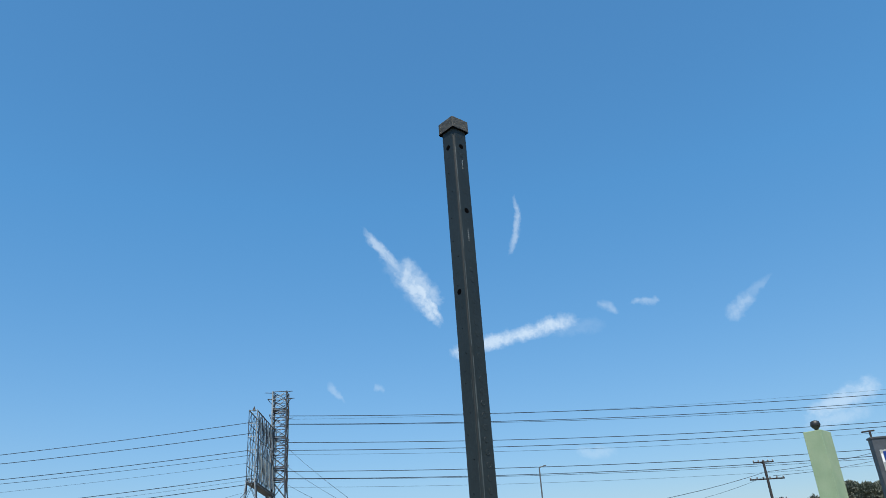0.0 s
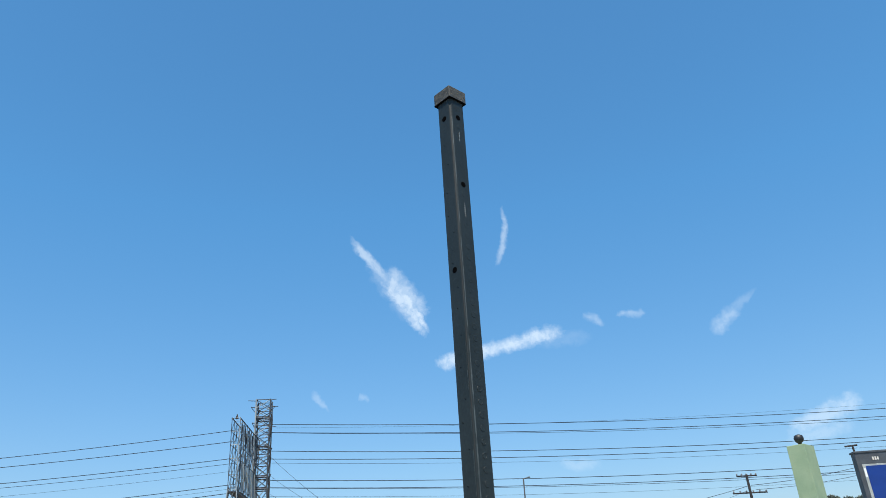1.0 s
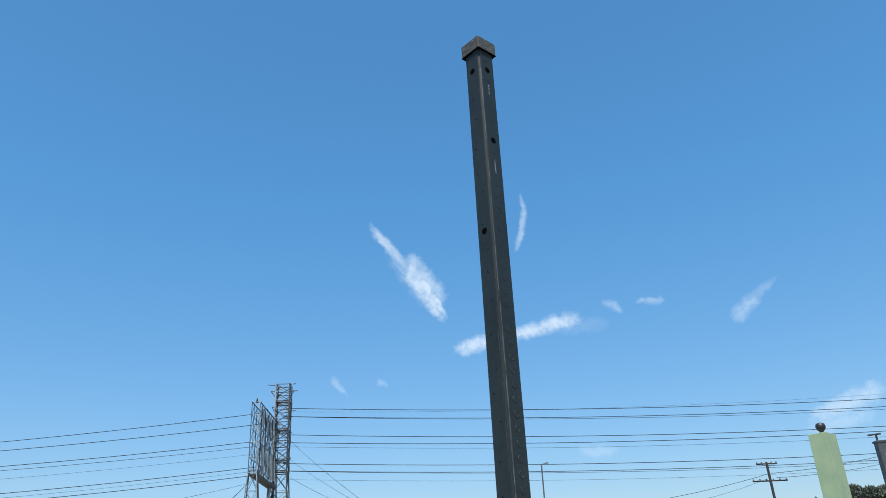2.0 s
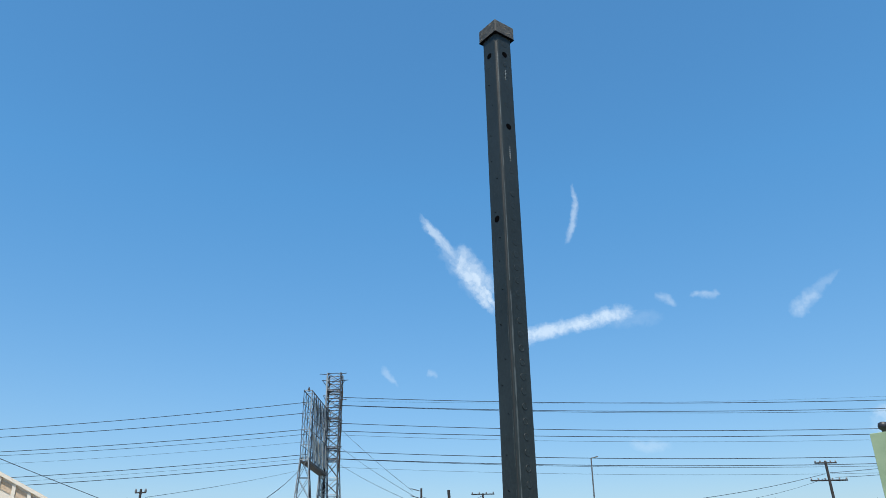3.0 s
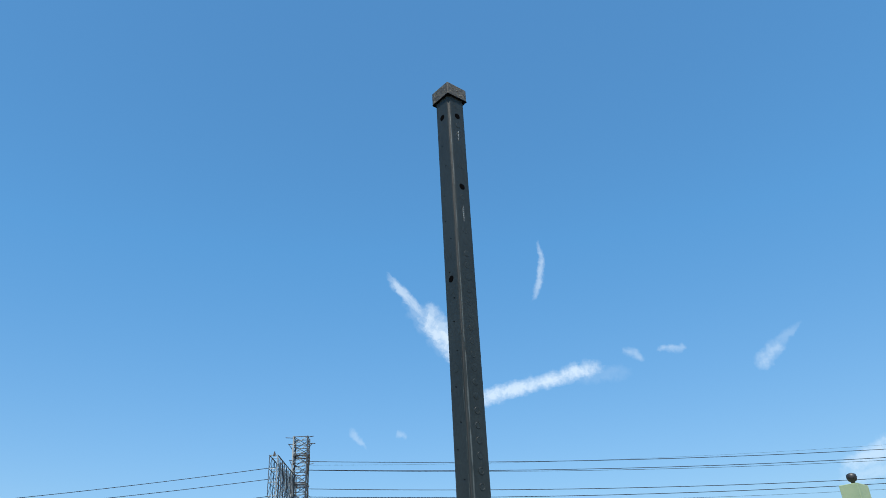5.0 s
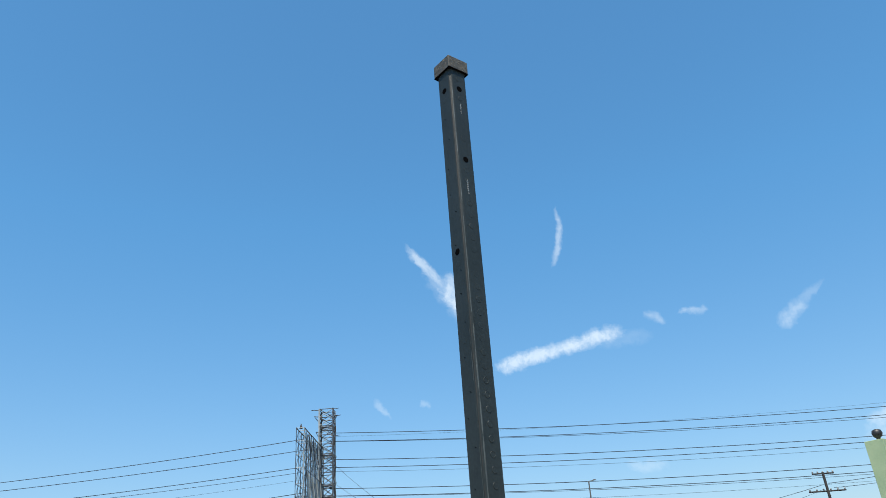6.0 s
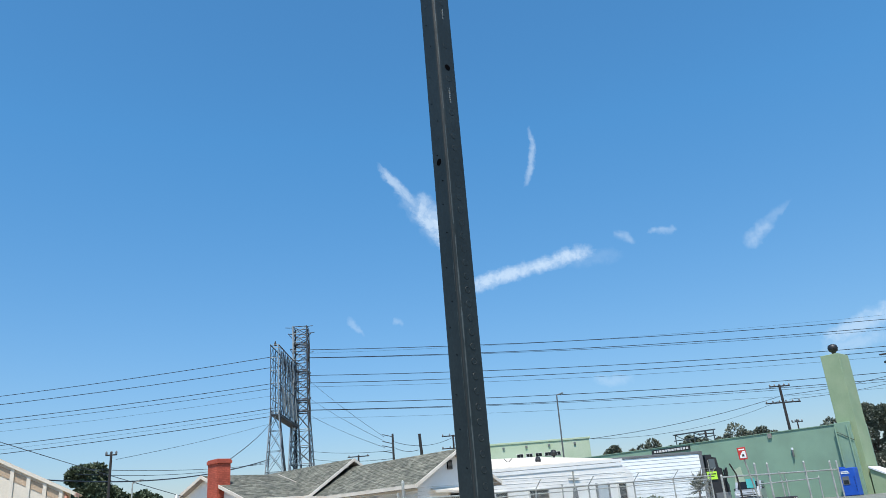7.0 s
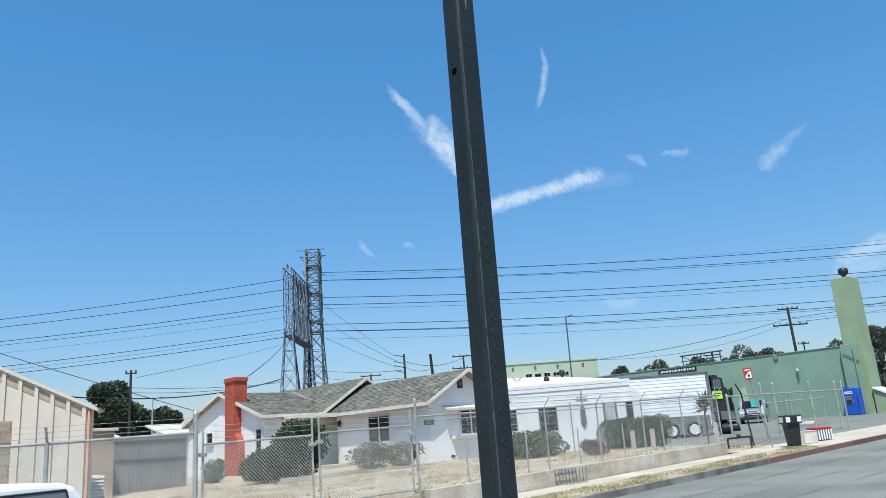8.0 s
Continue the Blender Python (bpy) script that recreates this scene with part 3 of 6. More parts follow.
# ---- the white house ----
def gable_roof(parent, ridge0, ridge1, span, drop, over, end_over, tabs=True, seed=1):
    """A shingled gable roof. ridge0, ridge1: ends of the ridge; span: half width to the wall; drop: height lost over it;
    over: eaves beyond the wall; end_over: rake beyond the gable. Returns the two slopes' frames."""
    a, b = Vector(ridge0), Vector(ridge1)
    d = (b - a).normalized()
    a, b = a - d * end_over[0], b + d * end_over[1]
    side = Vector((d.y, -d.x, 0))
    run = span + over
    fall = drop * run / span
    roof = None
    r = random.Random(seed)
    for s in (1, -1):
        e = side * s * run + Vector((0, 0, -fall))
        down = Vector((0, 0, -0.12))
        bm = prism([a, b, b + e, a + e], down)
        slope = part("roof", bm, M_SHINGLE, parent)
        roof = roof or slope
        # fascia along the eave and barge boards at both ends
        out = side * s
        lo, hi = a + e, b + e
        fas = prism([lo + Vector((0, 0, 0.01)), hi + Vector((0, 0, 0.01)), hi + Vector((0, 0, -0.125)), lo + Vector((0, 0, -0.125))], out * 0.03)
        part("fascia", fas, M_TRIM, parent)
        for p, n in ((a, -d), (b, d)):
            rake = prism([p + Vector((0, 0, 0.015)), p + e + Vector((0, 0, 0.015)), p + e + Vector((0, 0, -0.123)), p + Vector((0, 0, -0.123))], n * 0.035)
            part("barge_board", rake, M_TRIM, parent)
        # underside of the slope, its shade painted in as a dark brown-grey
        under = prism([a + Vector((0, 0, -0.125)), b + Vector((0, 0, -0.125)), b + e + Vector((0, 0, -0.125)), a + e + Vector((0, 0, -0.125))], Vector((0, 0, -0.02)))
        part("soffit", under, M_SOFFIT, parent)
        if not tabs:
            continue
        length, width = (b - a).length, e.length
        rows, cols = int(width / 0.14), int(length / 0.22)
        down_dir = e.normalized()
        nrm = d.cross(down_dir)
        if nrm.z < 0:
            nrm = -nrm
        verts, faces = [], []
        for i in range(rows):
            for j in range(cols):
                u0 = j * 0.22 + (0.11 if i % 2 else 0) + r.uniform(-0.01, 0.01)
                u1 = min(u0 + 0.208, length)
                w0 = i * 0.14
                w1 = w0 + 0.15 + r.uniform(-0.012, 0.012)
                h = r.uniform(0.006, 0.016)
                k = len(verts)
                p0, p1 = a + d * u0 + down_dir * w0, a + d * u1 + down_dir * w0
                q0, q1 = a + d * u0 + down_dir * w1, a + d * u1 + down_dir * w1
                verts += [p0 + nrm * 0.003, p1 + nrm * 0.003, q1 + nrm * h, q0 + nrm * h, q1 - nrm * 0.01, q0 - nrm * 0.01]
                faces += [(k, k + 1, k + 2, k + 3), (k + 3, k + 2, k + 4, k + 5)]
        me = bpy.data.meshes.new("shingles")
        me.from_pydata(verts, [], faces)
        me.materials.append(M_SHINGLE)
        tagged(adopt(new("shingles", me), slope), kind="stuff")
    return roof


def window(parent, centre, width, height, facing, panes=2, bars=0, depth=0.06):
    """A window set into a wall: frame, sill, dark panes. facing: 'u' looks along -x, 'v' along -y."""
    cx, cy, cz = centre

    def place(s0, s1, z0, z1, o0, o1, bevel=0.0):
        if facing == "u":
            return box((cx - o1, cy + s0, cz + z0), (cx - o0, cy + s1, cz + z1), bevel)
        return box((cx + s0, cy - o1, cz + z0), (cx + s1, cy - o0, cz + z1), bevel)

    w, h, f = width / 2, height / 2, 0.03
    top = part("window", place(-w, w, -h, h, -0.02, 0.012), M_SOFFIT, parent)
    for args in ((-w - f, w + f, h, h + f), (-w - f, -w, -h, h), (w, w + f, -h, h)):
        part("frame", place(*args, -0.02, depth), M_FRAME, top)
    part("sill", place(-w - 0.09, w + 0.09, -h - 0.07, -h, -0.02, depth + 0.05), M_FRAME, top)
    step = width / panes
    for i in range(panes):
        a = -w + i * step
        part("pane", place(a + 0.02, a + step - 0.02, -h + 0.02, h - 0.02, 0.013, 0.02), M_GLASS, top)
        if i:
            part("mullion", place(a - 0.025, a + 0.025, -h, h, 0.012, depth - 0.01), M_FRAME, top)
        for k in range(bars):
            z = -h + height * (k + 1) / (bars + 1)
            part("glazing_bar", place(a + 0.02, a + step - 0.02, z - 0.007, z + 0.007, 0.021, 0.03), M_SIGNGREY, top)
    return top


BASE = 0.80
house = thing("house", (21.4, 29.0, BASE), "white stucco bungalow with grey shingle gables and red chimney", "house")
# front wing: gable to the street
part("wall", prism([(19.55, 22.4, BASE - 0.5), (23.4, 22.4, BASE - 0.5), (23.4, 22.4, 3.22), (21.47, 22.4, 4.26), (19.55, 22.4, 3.22)], (0, 6.3, 0)), M_STUCCO, house)
gable_roof(house, (21.47, 22.4, 4.42), (21.47, 29.7, 4.42), 1.93, 1.08, 0.4, (0.40, 0.0), seed=2)
# rear block, higher, with its own gable
part("wall", prism([(19.25, 29.62, BASE - 0.5), (23.6, 29.62, BASE - 0.5), (23.6, 29.62, 3.3), (21.43, 29.62, 4.62), (19.25, 29.62, 3.3)], (0, 8.0, 0)), M_STUCCO, house)
gable_roof(house, (21.43, 29.75, 4.78), (21.43, 37.5, 4.78), 2.18, 1.36, 0.3, (0.85, 0.2), seed=3)
# cross wing with the chimney on its end wall
part("wall", prism([(16.45, 29.7, BASE - 0.5), (16.45, 37.3, BASE - 0.5), (16.45, 37.3, 3.22), (16.45, 33.5, 4.4), (16.45, 29.7, 3.22)], (1.8, 0, 0)), M_STUCCO, house)
gable_roof(house, (16.5, 33.5, 4.52), (20.2, 33.5, 4.52), 3.8, 1.2, 0.25, (0.3, 0.0), seed=4)
window(house, (19.55, 25.6, 2.3), 1.42, 1.02, "u", 2, 3)
window(house, (16.45, 30.1, 2.2), 0.5, 0.95, "u", 1, 1)
window(house, (16.45, 34.85, 2.5), 0.62, 0.5, "u", 1, 0)
window(house, (21.75, 22.4, 2.3), 1.15, 0.92, "v", 2, 4)
# attic vent with slats
vent = part("vent", box((21.16, 22.35, 3.66), (21.42, 22.41, 4.02)), M_HOLE, house)
for k in range(7):
    z = 3.68 + k * 0.047
    part("slat", prism([(21.17, 22.34, z), (21.17, 22.36, z), (21.17, 22.345, z + 0.03), (21.17, 22.325, z + 0.03)], (0.24, 0, 0)), M_SIGNGREY, vent)
# awning over the front window
awn = part("awning", prism([(20.2, 22.38, 2.98), (20.2, 22.08, 2.86), (20.2, 22.08, 2.82), (20.2, 22.38, 2.92)], (2.6, 0, 0)), M_TRIM, house)
part("fascia", box((20.18, 22.05, 2.79), (22.82, 22.08, 2.87)), M_TRIM, awn)
# planter box below it, foundation vent
part("planter", prism([(20.62, 22.38, 1.80), (20.62, 22.10, 1.80), (20.62, 22.13, 1.70), (20.62, 22.38, 1.66)], (2.5, 0, 0)), M_STUCCO, house, "stucco planter under the window")
part("foundation_vent", box((20.55, 22.37, 0.98), (20.75, 22.41, 1.06)), M_HOLE, house)
# porch: flat roof, door, lamp
porch = part("porch_roof", box((17.3, 28.15, 3.02), (19.5, 29.7, 3.14)), M_TRIM, house)
part("fascia", box((17.28, 28.11, 2.98), (19.5, 28.15, 3.16)), M_TRIM, porch)
door = part("door", box((18.32, 30.81, 0.98), (19.12, 30.9, 2.95), 0.01), paint("brown_door", (0.20, 0.12, 0.08), 0.6, 0.12, 2, 20, 0.1), house, "brown panelled front door")
for z in (1.2, 1.8, 2.35):
    part("panel", box((18.42, 30.795, z), (19.02, 30.81, z + 0.4), 0.005), M_TAN, door)
part("handle", rod((19.06, 30.75, 1.85), (19.06, 30.81, 1.85), 0.03, 10), M_GALV, door)
part("porch_lamp", lathe([(0.05, 0), (0.09, 0.05), (0.09, 0.2), (0.03, 0.28)], (19.45, 28.4, 2.55), 8), M_BLACK, house, "black porch lantern")
part("path_edge", box((12.6, 21.6, 0.55), (19.4, 21.75, 0.87)), M_LOWWALL, house, "low pale concrete edge of the path")
part("step", box((18.22, 27.6, 0.5), (19.5, 30.88, 0.97)), M_CONCRETE, house, "concrete porch floor")
part("porch_wall", box((18.2, 30.9, 0.5), (19.3, 31.0, 3.1)), M_STUCCO, house)
# chimney
stack = part("chimney", prism([(16.12, 31.4, BASE - 0.4), (16.12, 32.74, BASE - 0.4), (16.12, 32.7, 2.3), (16.12, 32.68, 2.7), (16.12, 32.68, 4.9), (16.12, 31.75, 4.9), (16.12, 31.75, 2.62), (16.12, 31.45, 2.2)], (0.62, 0, 0)), M_BRICK, house, "red painted brick chimney")
part("chimney_top", box((16.07, 31.7, 4.9), (16.79, 32.73, 5.04), 0.012), M_BRICK, stack)
part("chimney_collar", box((16.1, 31.73, 5.04), (16.76, 32.7, 5.1), 0.012), M_BRICK, stack)

# ---- the low white building beside it ----
WD = Vector((31.5 - 24.8, 21.0 - 22.8, 0)).normalized()
WN = Vector((WD.y, -WD.x, 0))  # outwards, to the street
W0 = Vector((24.1, 22.99, 0))
WTURN = Matrix.Translation(W0) @ Matrix.Rotation(math.atan2(WD.y, WD.x), 4, "Z")
annex = thing("white_building", (27.5, 22.0, 0.7), "low white stucco building with a pale roof and roof vents", "building")


def wbox(lo, hi, bevel=0.0):
    return box(lo, hi, bevel, None, WTURN)


def wring(points, shift):
    return prism([WTURN @ Vector(p) for p in points], WTURN.to_3x3() @ Vector(shift))


part("wall", wring([(0, 0, 0.3), (8.0, 0, 0.3), (8.0, 0, 3.2), (7.3, 0, 3.72), (0, 0, 3.5)], (0, 7, 0)), M_STUCCO, annex)
part("roof", wring([(-0.2, -0.035, 3.52), (7.45, -0.035, 3.76), (7.45, -0.035, 3.9), (-0.2, -0.035, 3.64)], (0, 7.4, 0)), M_STUCCO, annex, "white roof edge")
part("fascia", wring([(-0.2, -0.03, 3.36), (7.4, -0.03, 3.58), (7.4, -0.03, 3.74), (-0.2, -0.03, 3.5)], (0, 0.04, 0)), M_WHITE, annex)
part("roof_slope", wring([(-0.2, 0.6, 3.62), (7.4, 0.6, 3.86), (7.4, 6.5, 4.55), (-0.2, 6.5, 4.5)], (0, 0, 0.1)), M_TRIM, annex)
for k in range(2):
    z = 3.02 + 0.22 * k
    part("siding_board", wring([(0.0, -0.012, z), (7.6 - 0.1 * k, -0.012, z + 0.03), (7.6 - 0.1 * k, -0.012, z + 0.045), (0.0, -0.012, z + 0.015)], (0, 0.02, 0)), M_STUCCO, annex)


def wwindow(x0, x1, z0, z1, rows, cols):
    top = part("window", wbox((x0, -0.015, z0), (x1, 0.02, z1)), M_SOFFIT, annex)
    for a, b, c, e in ((x0 - 0.05, x1 + 0.05, z1, z1 + 0.05), (x0 - 0.05, x1 + 0.05, z0 - 0.05, z0), (x0 - 0.05, x0, z0, z1), (x1, x1 + 0.05, z0, z1)):
        part("frame", wbox((a, -0.06, c), (b, 0.0, e)), M_FRAME, top)
    for i in range(cols):
        for j in range(rows):
            a, c = x0 + (x1 - x0) * i / cols, z0 + (z1 - z0) * j / rows
            part("pane", wbox((a + 0.02, -0.025, c + 0.02), (a + (x1 - x0) / cols - 0.02, -0.016, c + (z1 - z0) / rows - 0.02)), M_GLASS, top)
    return top


wwindow(0.25, 0.85, 1.8, 2.7, 3, 1)
wwindow(2.0, 3.0, 1.7, 2.72, 3, 2)
wwindow(7.0, 7.45, 2.0, 2.8, 3, 1)
wdoor = part("door", wbox((5.75, -0.05, 0.75), (6.35, 0.02, 2.75), 0.01), paint("pale_door", (0.42, 0.46, 0.49), 0.6, 0.08, 2, 20, 0.05), annex, "pale grey door with a white frame")
part("frame", wbox((5.66, -0.07, 0.75), (5.74, 0.0, 2.84)), M_SIGNGREY, wdoor)
part("frame", wbox((6.36, -0.07, 0.75), (6.44, 0.0, 2.84)), M_SIGNGREY, wdoor)
part("handle", wbox((6.24, -0.1, 1.75), (6.3, -0.05, 1.9)), M_GALV, wdoor)
for x, y, z, s in ((4.05, 2.0, 3.84, 0.6), (7.2, 5.0, 4.42, 0.7)):
    c = WTURN @ Vector((x, y, z))
    v = part("roof_vent", lathe([(0.09 * s, 0), (0.09 * s, 0.12), (0.2 * s, 0.16), (0.24 * s, 0.3), (0.17 * s, 0.43), (0.05 * s, 0.46)], c, 12), M_BLACK, annex, "dark round roof vent")
fork = WTURN @ Vector((3.0, 3.0, 3.95))
antenna = part("roof_antenna", rod(fork, fork + Vector((0, 0, 0.22)), 0.02, 6), M_POLE, annex, "small dark forked roof antenna")
for s in (-1, 1):
    part("arm", rod(fork + Vector((0, 0, 0.2)), fork + WD * 0.22 * s + Vector((0, 0, 0.38)), 0.018, 5), M_POLE, antenna)
# wall ornament: a slim cross over a long drop
orn = part("wall_ornament", wbox((4.42, -0.08, 2.55), (4.47, -0.03, 3.42)), M_GALV, annex, "grey metal wall ornament")
part("arm", wbox((4.15, -0.075, 3.1), (4.75, -0.035, 3.14)), M_GALV, orn)
part("arm", wbox((4.3, -0.075, 2.7), (4.6, -0.035, 2.74)), M_GALV, orn)
part("drop", wring([(4.44, -0.07, 1.72), (4.6, -0.07, 2.0), (4.56, -0.07, 2.55), (4.44, -0.07, 2.85), (4.32, -0.07, 2.55), (4.29, -0.07, 2.0)], (0, 0.04, 0)), M_SIGNGREY, orn)
part("drainpipe", rod(WTURN @ Vector((3.75, -0.06, 0.6)), WTURN @ Vector((3.75, -0.06, 2.9)), 0.03, 8), M_GALV, annex)

# ---- parked trailer and dark truck ----
TD = Vector((37.71 - 34.97, 20.5 - 23.11, 0)).normalized()
TTURN = Matrix.Translation((37.75, 20.46, 0)) @ Matrix.Rotation(math.atan2(TD.y, TD.x), 4, "Z")


def tbox(lo, hi, bevel=0.0):
    return box(lo, hi, bevel, None, TTURN)


trailer = thing("box_trailer", TTURN @ Vector((-4, 1.2, 0.85)), "white box trailer with ribbed horizontal siding", "trailer")
part("body", tbox((-8.2, 0.0, 1.35), (-0.02, 2.4, 4.12), 0.03), M_TRAILER, trailer)
for k in range(15):
    z = 1.38 + k * 0.18
    part("siding_board", prism([TTURN @ Vector(p) for p in ((-8.1, -0.004, z), (-8.1, -0.022, z + 0.012), (-8.1, -0.01, z + 0.174), (-8.1, -0.004, z + 0.176))], TTURN.to_3x3() @ Vector((7.95, 0, 0))), M_TRAILER, trailer)
part("corner_post", tbox((-0.14, -0.05, 1.3), (0.03, 0.1, 4.18), 0.01), M_SIGNGREY, trailer)
part("top_rail", tbox((-8.2, -0.05, 4.08), (0.03, 0.05, 4.2), 0.01), M_SIGNGREY, trailer)
part("skirt", tbox((-3.9, -0.03, 1.02), (-0.2, 0.02, 1.95)), M_SIGNGREY, trailer, "dark grey lower skirt")
part("chassis", tbox((-8.0, 0.25, 1.12), (-0.1, 2.1, 1.35)), M_BLACK, trailer)
for x in (-2.3, -1.1):
    for y in (0.06, 2.05):
        c, e = TTURN @ Vector((x, y - 0.11, 1.24)), TTURN @ Vector((x, y + 0.11, 1.24))
        w = part("wheel", rod(c, e, 0.42, 20), M_RUBBER, trailer)
        o = (c - e).normalized()
        bm = bmesh.new()
        rim = lathe([(0.20, 0), (0.27, 0.0), (0.27, 0.03), (0.22, 0.045), (0.18, 0.02)], (0, 0, 0), 18, bm)
        bm.transform(Matrix.Translation(c) @ o.to_track_quat("Z", "Y").to_matrix().to_4x4())
        part("rim", bm, M_FRAME, w, "white wheel rim")
truck = thing("dark_truck", TTURN @ Vector((1.1, 1.2, 0.85)), "black truck cab parked in front of the white trailer", "truck")
cabp = [(0.15, 0, 1.25), (1.15, 0, 1.25), (1.15, 0, 2.45), (0.98, 0, 2.6), (0.92, 0, 3.25), (0.78, 0, 3.3), (0.72, 0, 3.8), (0.5, 0, 3.85), (0.48, 0, 3.98), (0.15, 0, 3.98)]
part("cab", prism([TTURN @ Vector(p) for p in cabp], TTURN.to_3x3() @ Vector((0, 2.3, 0))), M_BLACK, truck)
part("side_window", tbox((0.3, -0.012, 3.25), (0.62, 0.01, 3.75)), glass("truck_glass", (0.10, 0.12, 0.13)), truck)
part("exhaust_stack", rod(TTURN @ Vector((1.05, -0.05, 1.5)), TTURN @ Vector((1.0, -0.05, 3.2)), 0.06, 8), M_BLACK, truck)
part("bumper", tbox((1.1, 0.0, 1.0), (1.3, 2.3, 1.3), 0.04), M_BLACK, truck)
part("fuel_tank", rod(TTURN @ Vector((0.3, -0.02, 1.2)), TTURN @ Vector((1.2, -0.02, 1.2)), 0.2, 14), M_BLACK, truck)
part("toolbox", tbox((0.35, -0.12, 1.62), (1.1, 0.02, 2.05), 0.02), M_SIGNGREY, truck, "dark grey side locker")
for z in (1.3, 1.52):
    part("step", tbox((0.62, -0.22, z), (1.08, 0.0, z + 0.05), 0.01), M_GALV, truck)
part("grab_rail", rod(TTURN @ Vector((0.24, -0.06, 2.2)), TTURN @ Vector((0.24, -0.06, 3.7)), 0.02, 6), M_GALV, truck)
mirror = part("mirror_arm", rod(TTURN @ Vector((0.95, -0.02, 3.15)), TTURN @ Vector((1.0, -0.4, 3.2)), 0.02, 6), M_GALV, truck)
part("mirror", tbox((0.95, -0.52, 2.75), (1.02, -0.36, 3.25), 0.02), M_BLACK, mirror)
part("mudguard", prism([TTURN @ Vector(p) for p in ((0.1, -0.02, 1.62), (0.16, -0.02, 1.82), (1.02, -0.02, 1.82), (1.1, -0.02, 1.62), (1.04, -0.02, 1.6), (0.96, -0.02, 1.74), (0.22, -0.02, 1.74), (0.16, -0.02, 1.6))], TTURN.to_3x3() @ Vector((0, 0.35, 0))), M_BLACK, truck)
for x in (0.6,):
    c, e = TTURN @ Vector((x, 0.0, 1.27)), TTURN @ Vector((x, 0.3, 1.27))
    w = part("wheel", rod(c, e, 0.44, 18), M_RUBBER, truck)
    part("hub", rod(c + (c - e) * 0.1, c, 0.17, 12), M_SIGNGREY, w)
hiv = tagged(new("lime_notice_board", bake("board", tbox((0.08, -0.06, 2.72), (0.6, -0.025, 3.12), 0.005), M_HIVIS)), "bright lime-yellow board on the dark truck", "sign")
for z, w in ((3.05, 0.4), (2.93, 0.3)):
    part("writing_bar", tbox((0.15, -0.066, z - 0.08), (0.15 + w, -0.061, z - 0.03)), M_BLACK, hiv)

# ---- green commercial building ----
green = thing("green_building", (66, 38, 1.2), "flat-roofed green stucco commercial building with a tall chimney", "building")
part("wall", prism([(58, 19.8, 0.8), (58, 62, 0.8), (58, 62, 6.25), (58, 44, 6.25), (58, 19.8, 6.12)], (3.6, 0, 0)), M_GREEN, green)
part("coping", prism([(57.95, 19.75, 6.12), (57.95, 62, 6.26), (57.95, 62, 6.32), (57.95, 19.75, 6.17)], (0.3, 0, 0)), M_GREEN, green)
part("pilaster", box((57.8, 19.7, 0.9), (58.0, 20.75, 6.2), 0.02), M_GREEN, green)
chim = part("chimney", box((58.3, 19.42, 0.8), (60.3, 20.70, 11.1), 0.03), M_CHIMGREEN, green, "tall lime-green stucco chimney")
part("chimney_cap", lathe([(0.15, 0), (0.15, 0.18), (0.28, 0.26), (0.36, 0.48), (0.30, 0.7), (0.12, 0.78)], (58.9, 19.88, 11.1), 16), M_BLACK, chim, "black round chimney cowl", smooth=True)
part("buttress", prism([(58.2, 19.3, 0.9), (58.2, 18.2, 0.9), (58.2, 18.2, 2.35), (58.2, 19.3, 2.95)], (2.0, 0, 0)), M_CHIMGREEN, green)
part("buttress_cap", prism([(58.1, 19.3, 2.97), (58.1, 18.1, 2.36), (58.1, 18.1, 2.48), (58.1, 19.3, 3.09)], (2.2, 0, 0)), M_WHITE, green)
for y in (20.72, 19.9):
    part("drainpipe", rod((57.74, y, 1.2), (57.74, y, 6.0), 0.05, 8), M_GREEN, green)
part("cable", rod((57.75, 20.7, 5.6), (57.75, 19.6, 4.9), 0.02, 5), M_POLE, green)
part("scupper", prism([(57.9, 25.45, 5.78), (57.9, 25.7, 5.78), (57.9, 25.74, 6.12), (57.9, 25.41, 6.12)], (0.1, 0, 0)), M_SOFFIT, green)
lampw = part("wall_lamp", rod((57.9, 24.1, 4.25), (57.9, 24.1, 4.75), 0.07, 8), M_SIGNGREY, green)
part("lens", rod((57.9, 24.1, 4.75), (57.9, 24.1, 4.9), 0.09, 8), M_WHITE, lampw)
part("patch", prism([(57.985, 28.2, 2.6), (57.985, 29.1, 2.7), (57.985, 28.9, 3.8), (57.985, 28.4, 4.0)], (0.012, 0, 0)), M_GREEN2, green, "paler patch of paint")
fascia = part("sign_strip", box((57.9, 32.3, 5.72), (57.98, 35.9, 6.05)), M_BLACK, green, "dark sign strip with worn white lettering")
r = random.Random(9)
y = 32.45
while y < 35.7:
    w = r.uniform(0.12, 0.3)
    part("writing_bar", box((57.885, y, 5.8), (57.899, y + w, 5.97)), M_FRAME, fascia)
    y += w + 0.08
roofrack = thing("roof_frame", (61, 34, 6.2), "dark steel frame on the flat roof", "frame")
for y in (31.6, 33.4, 35.2):
    part("upright", rod((61, y, 6.2), (61, y, 7.35), 0.05), M_LATTICE, roofrack)
part("top_beam", rod((61, 31.4, 7.3), (61, 35.4, 7.3), 0.06), M_LATTICE, roofrack)
part("mid_beam", rod((61, 31.4, 6.8), (61, 35.4, 6.8), 0.04), M_LATTICE, roofrack)
for y in (31.6, 33.4):
    part("brace", rod((61, y, 6.3), (61, y + 1.8, 7.25), 0.03), M_LATTICE, roofrack)

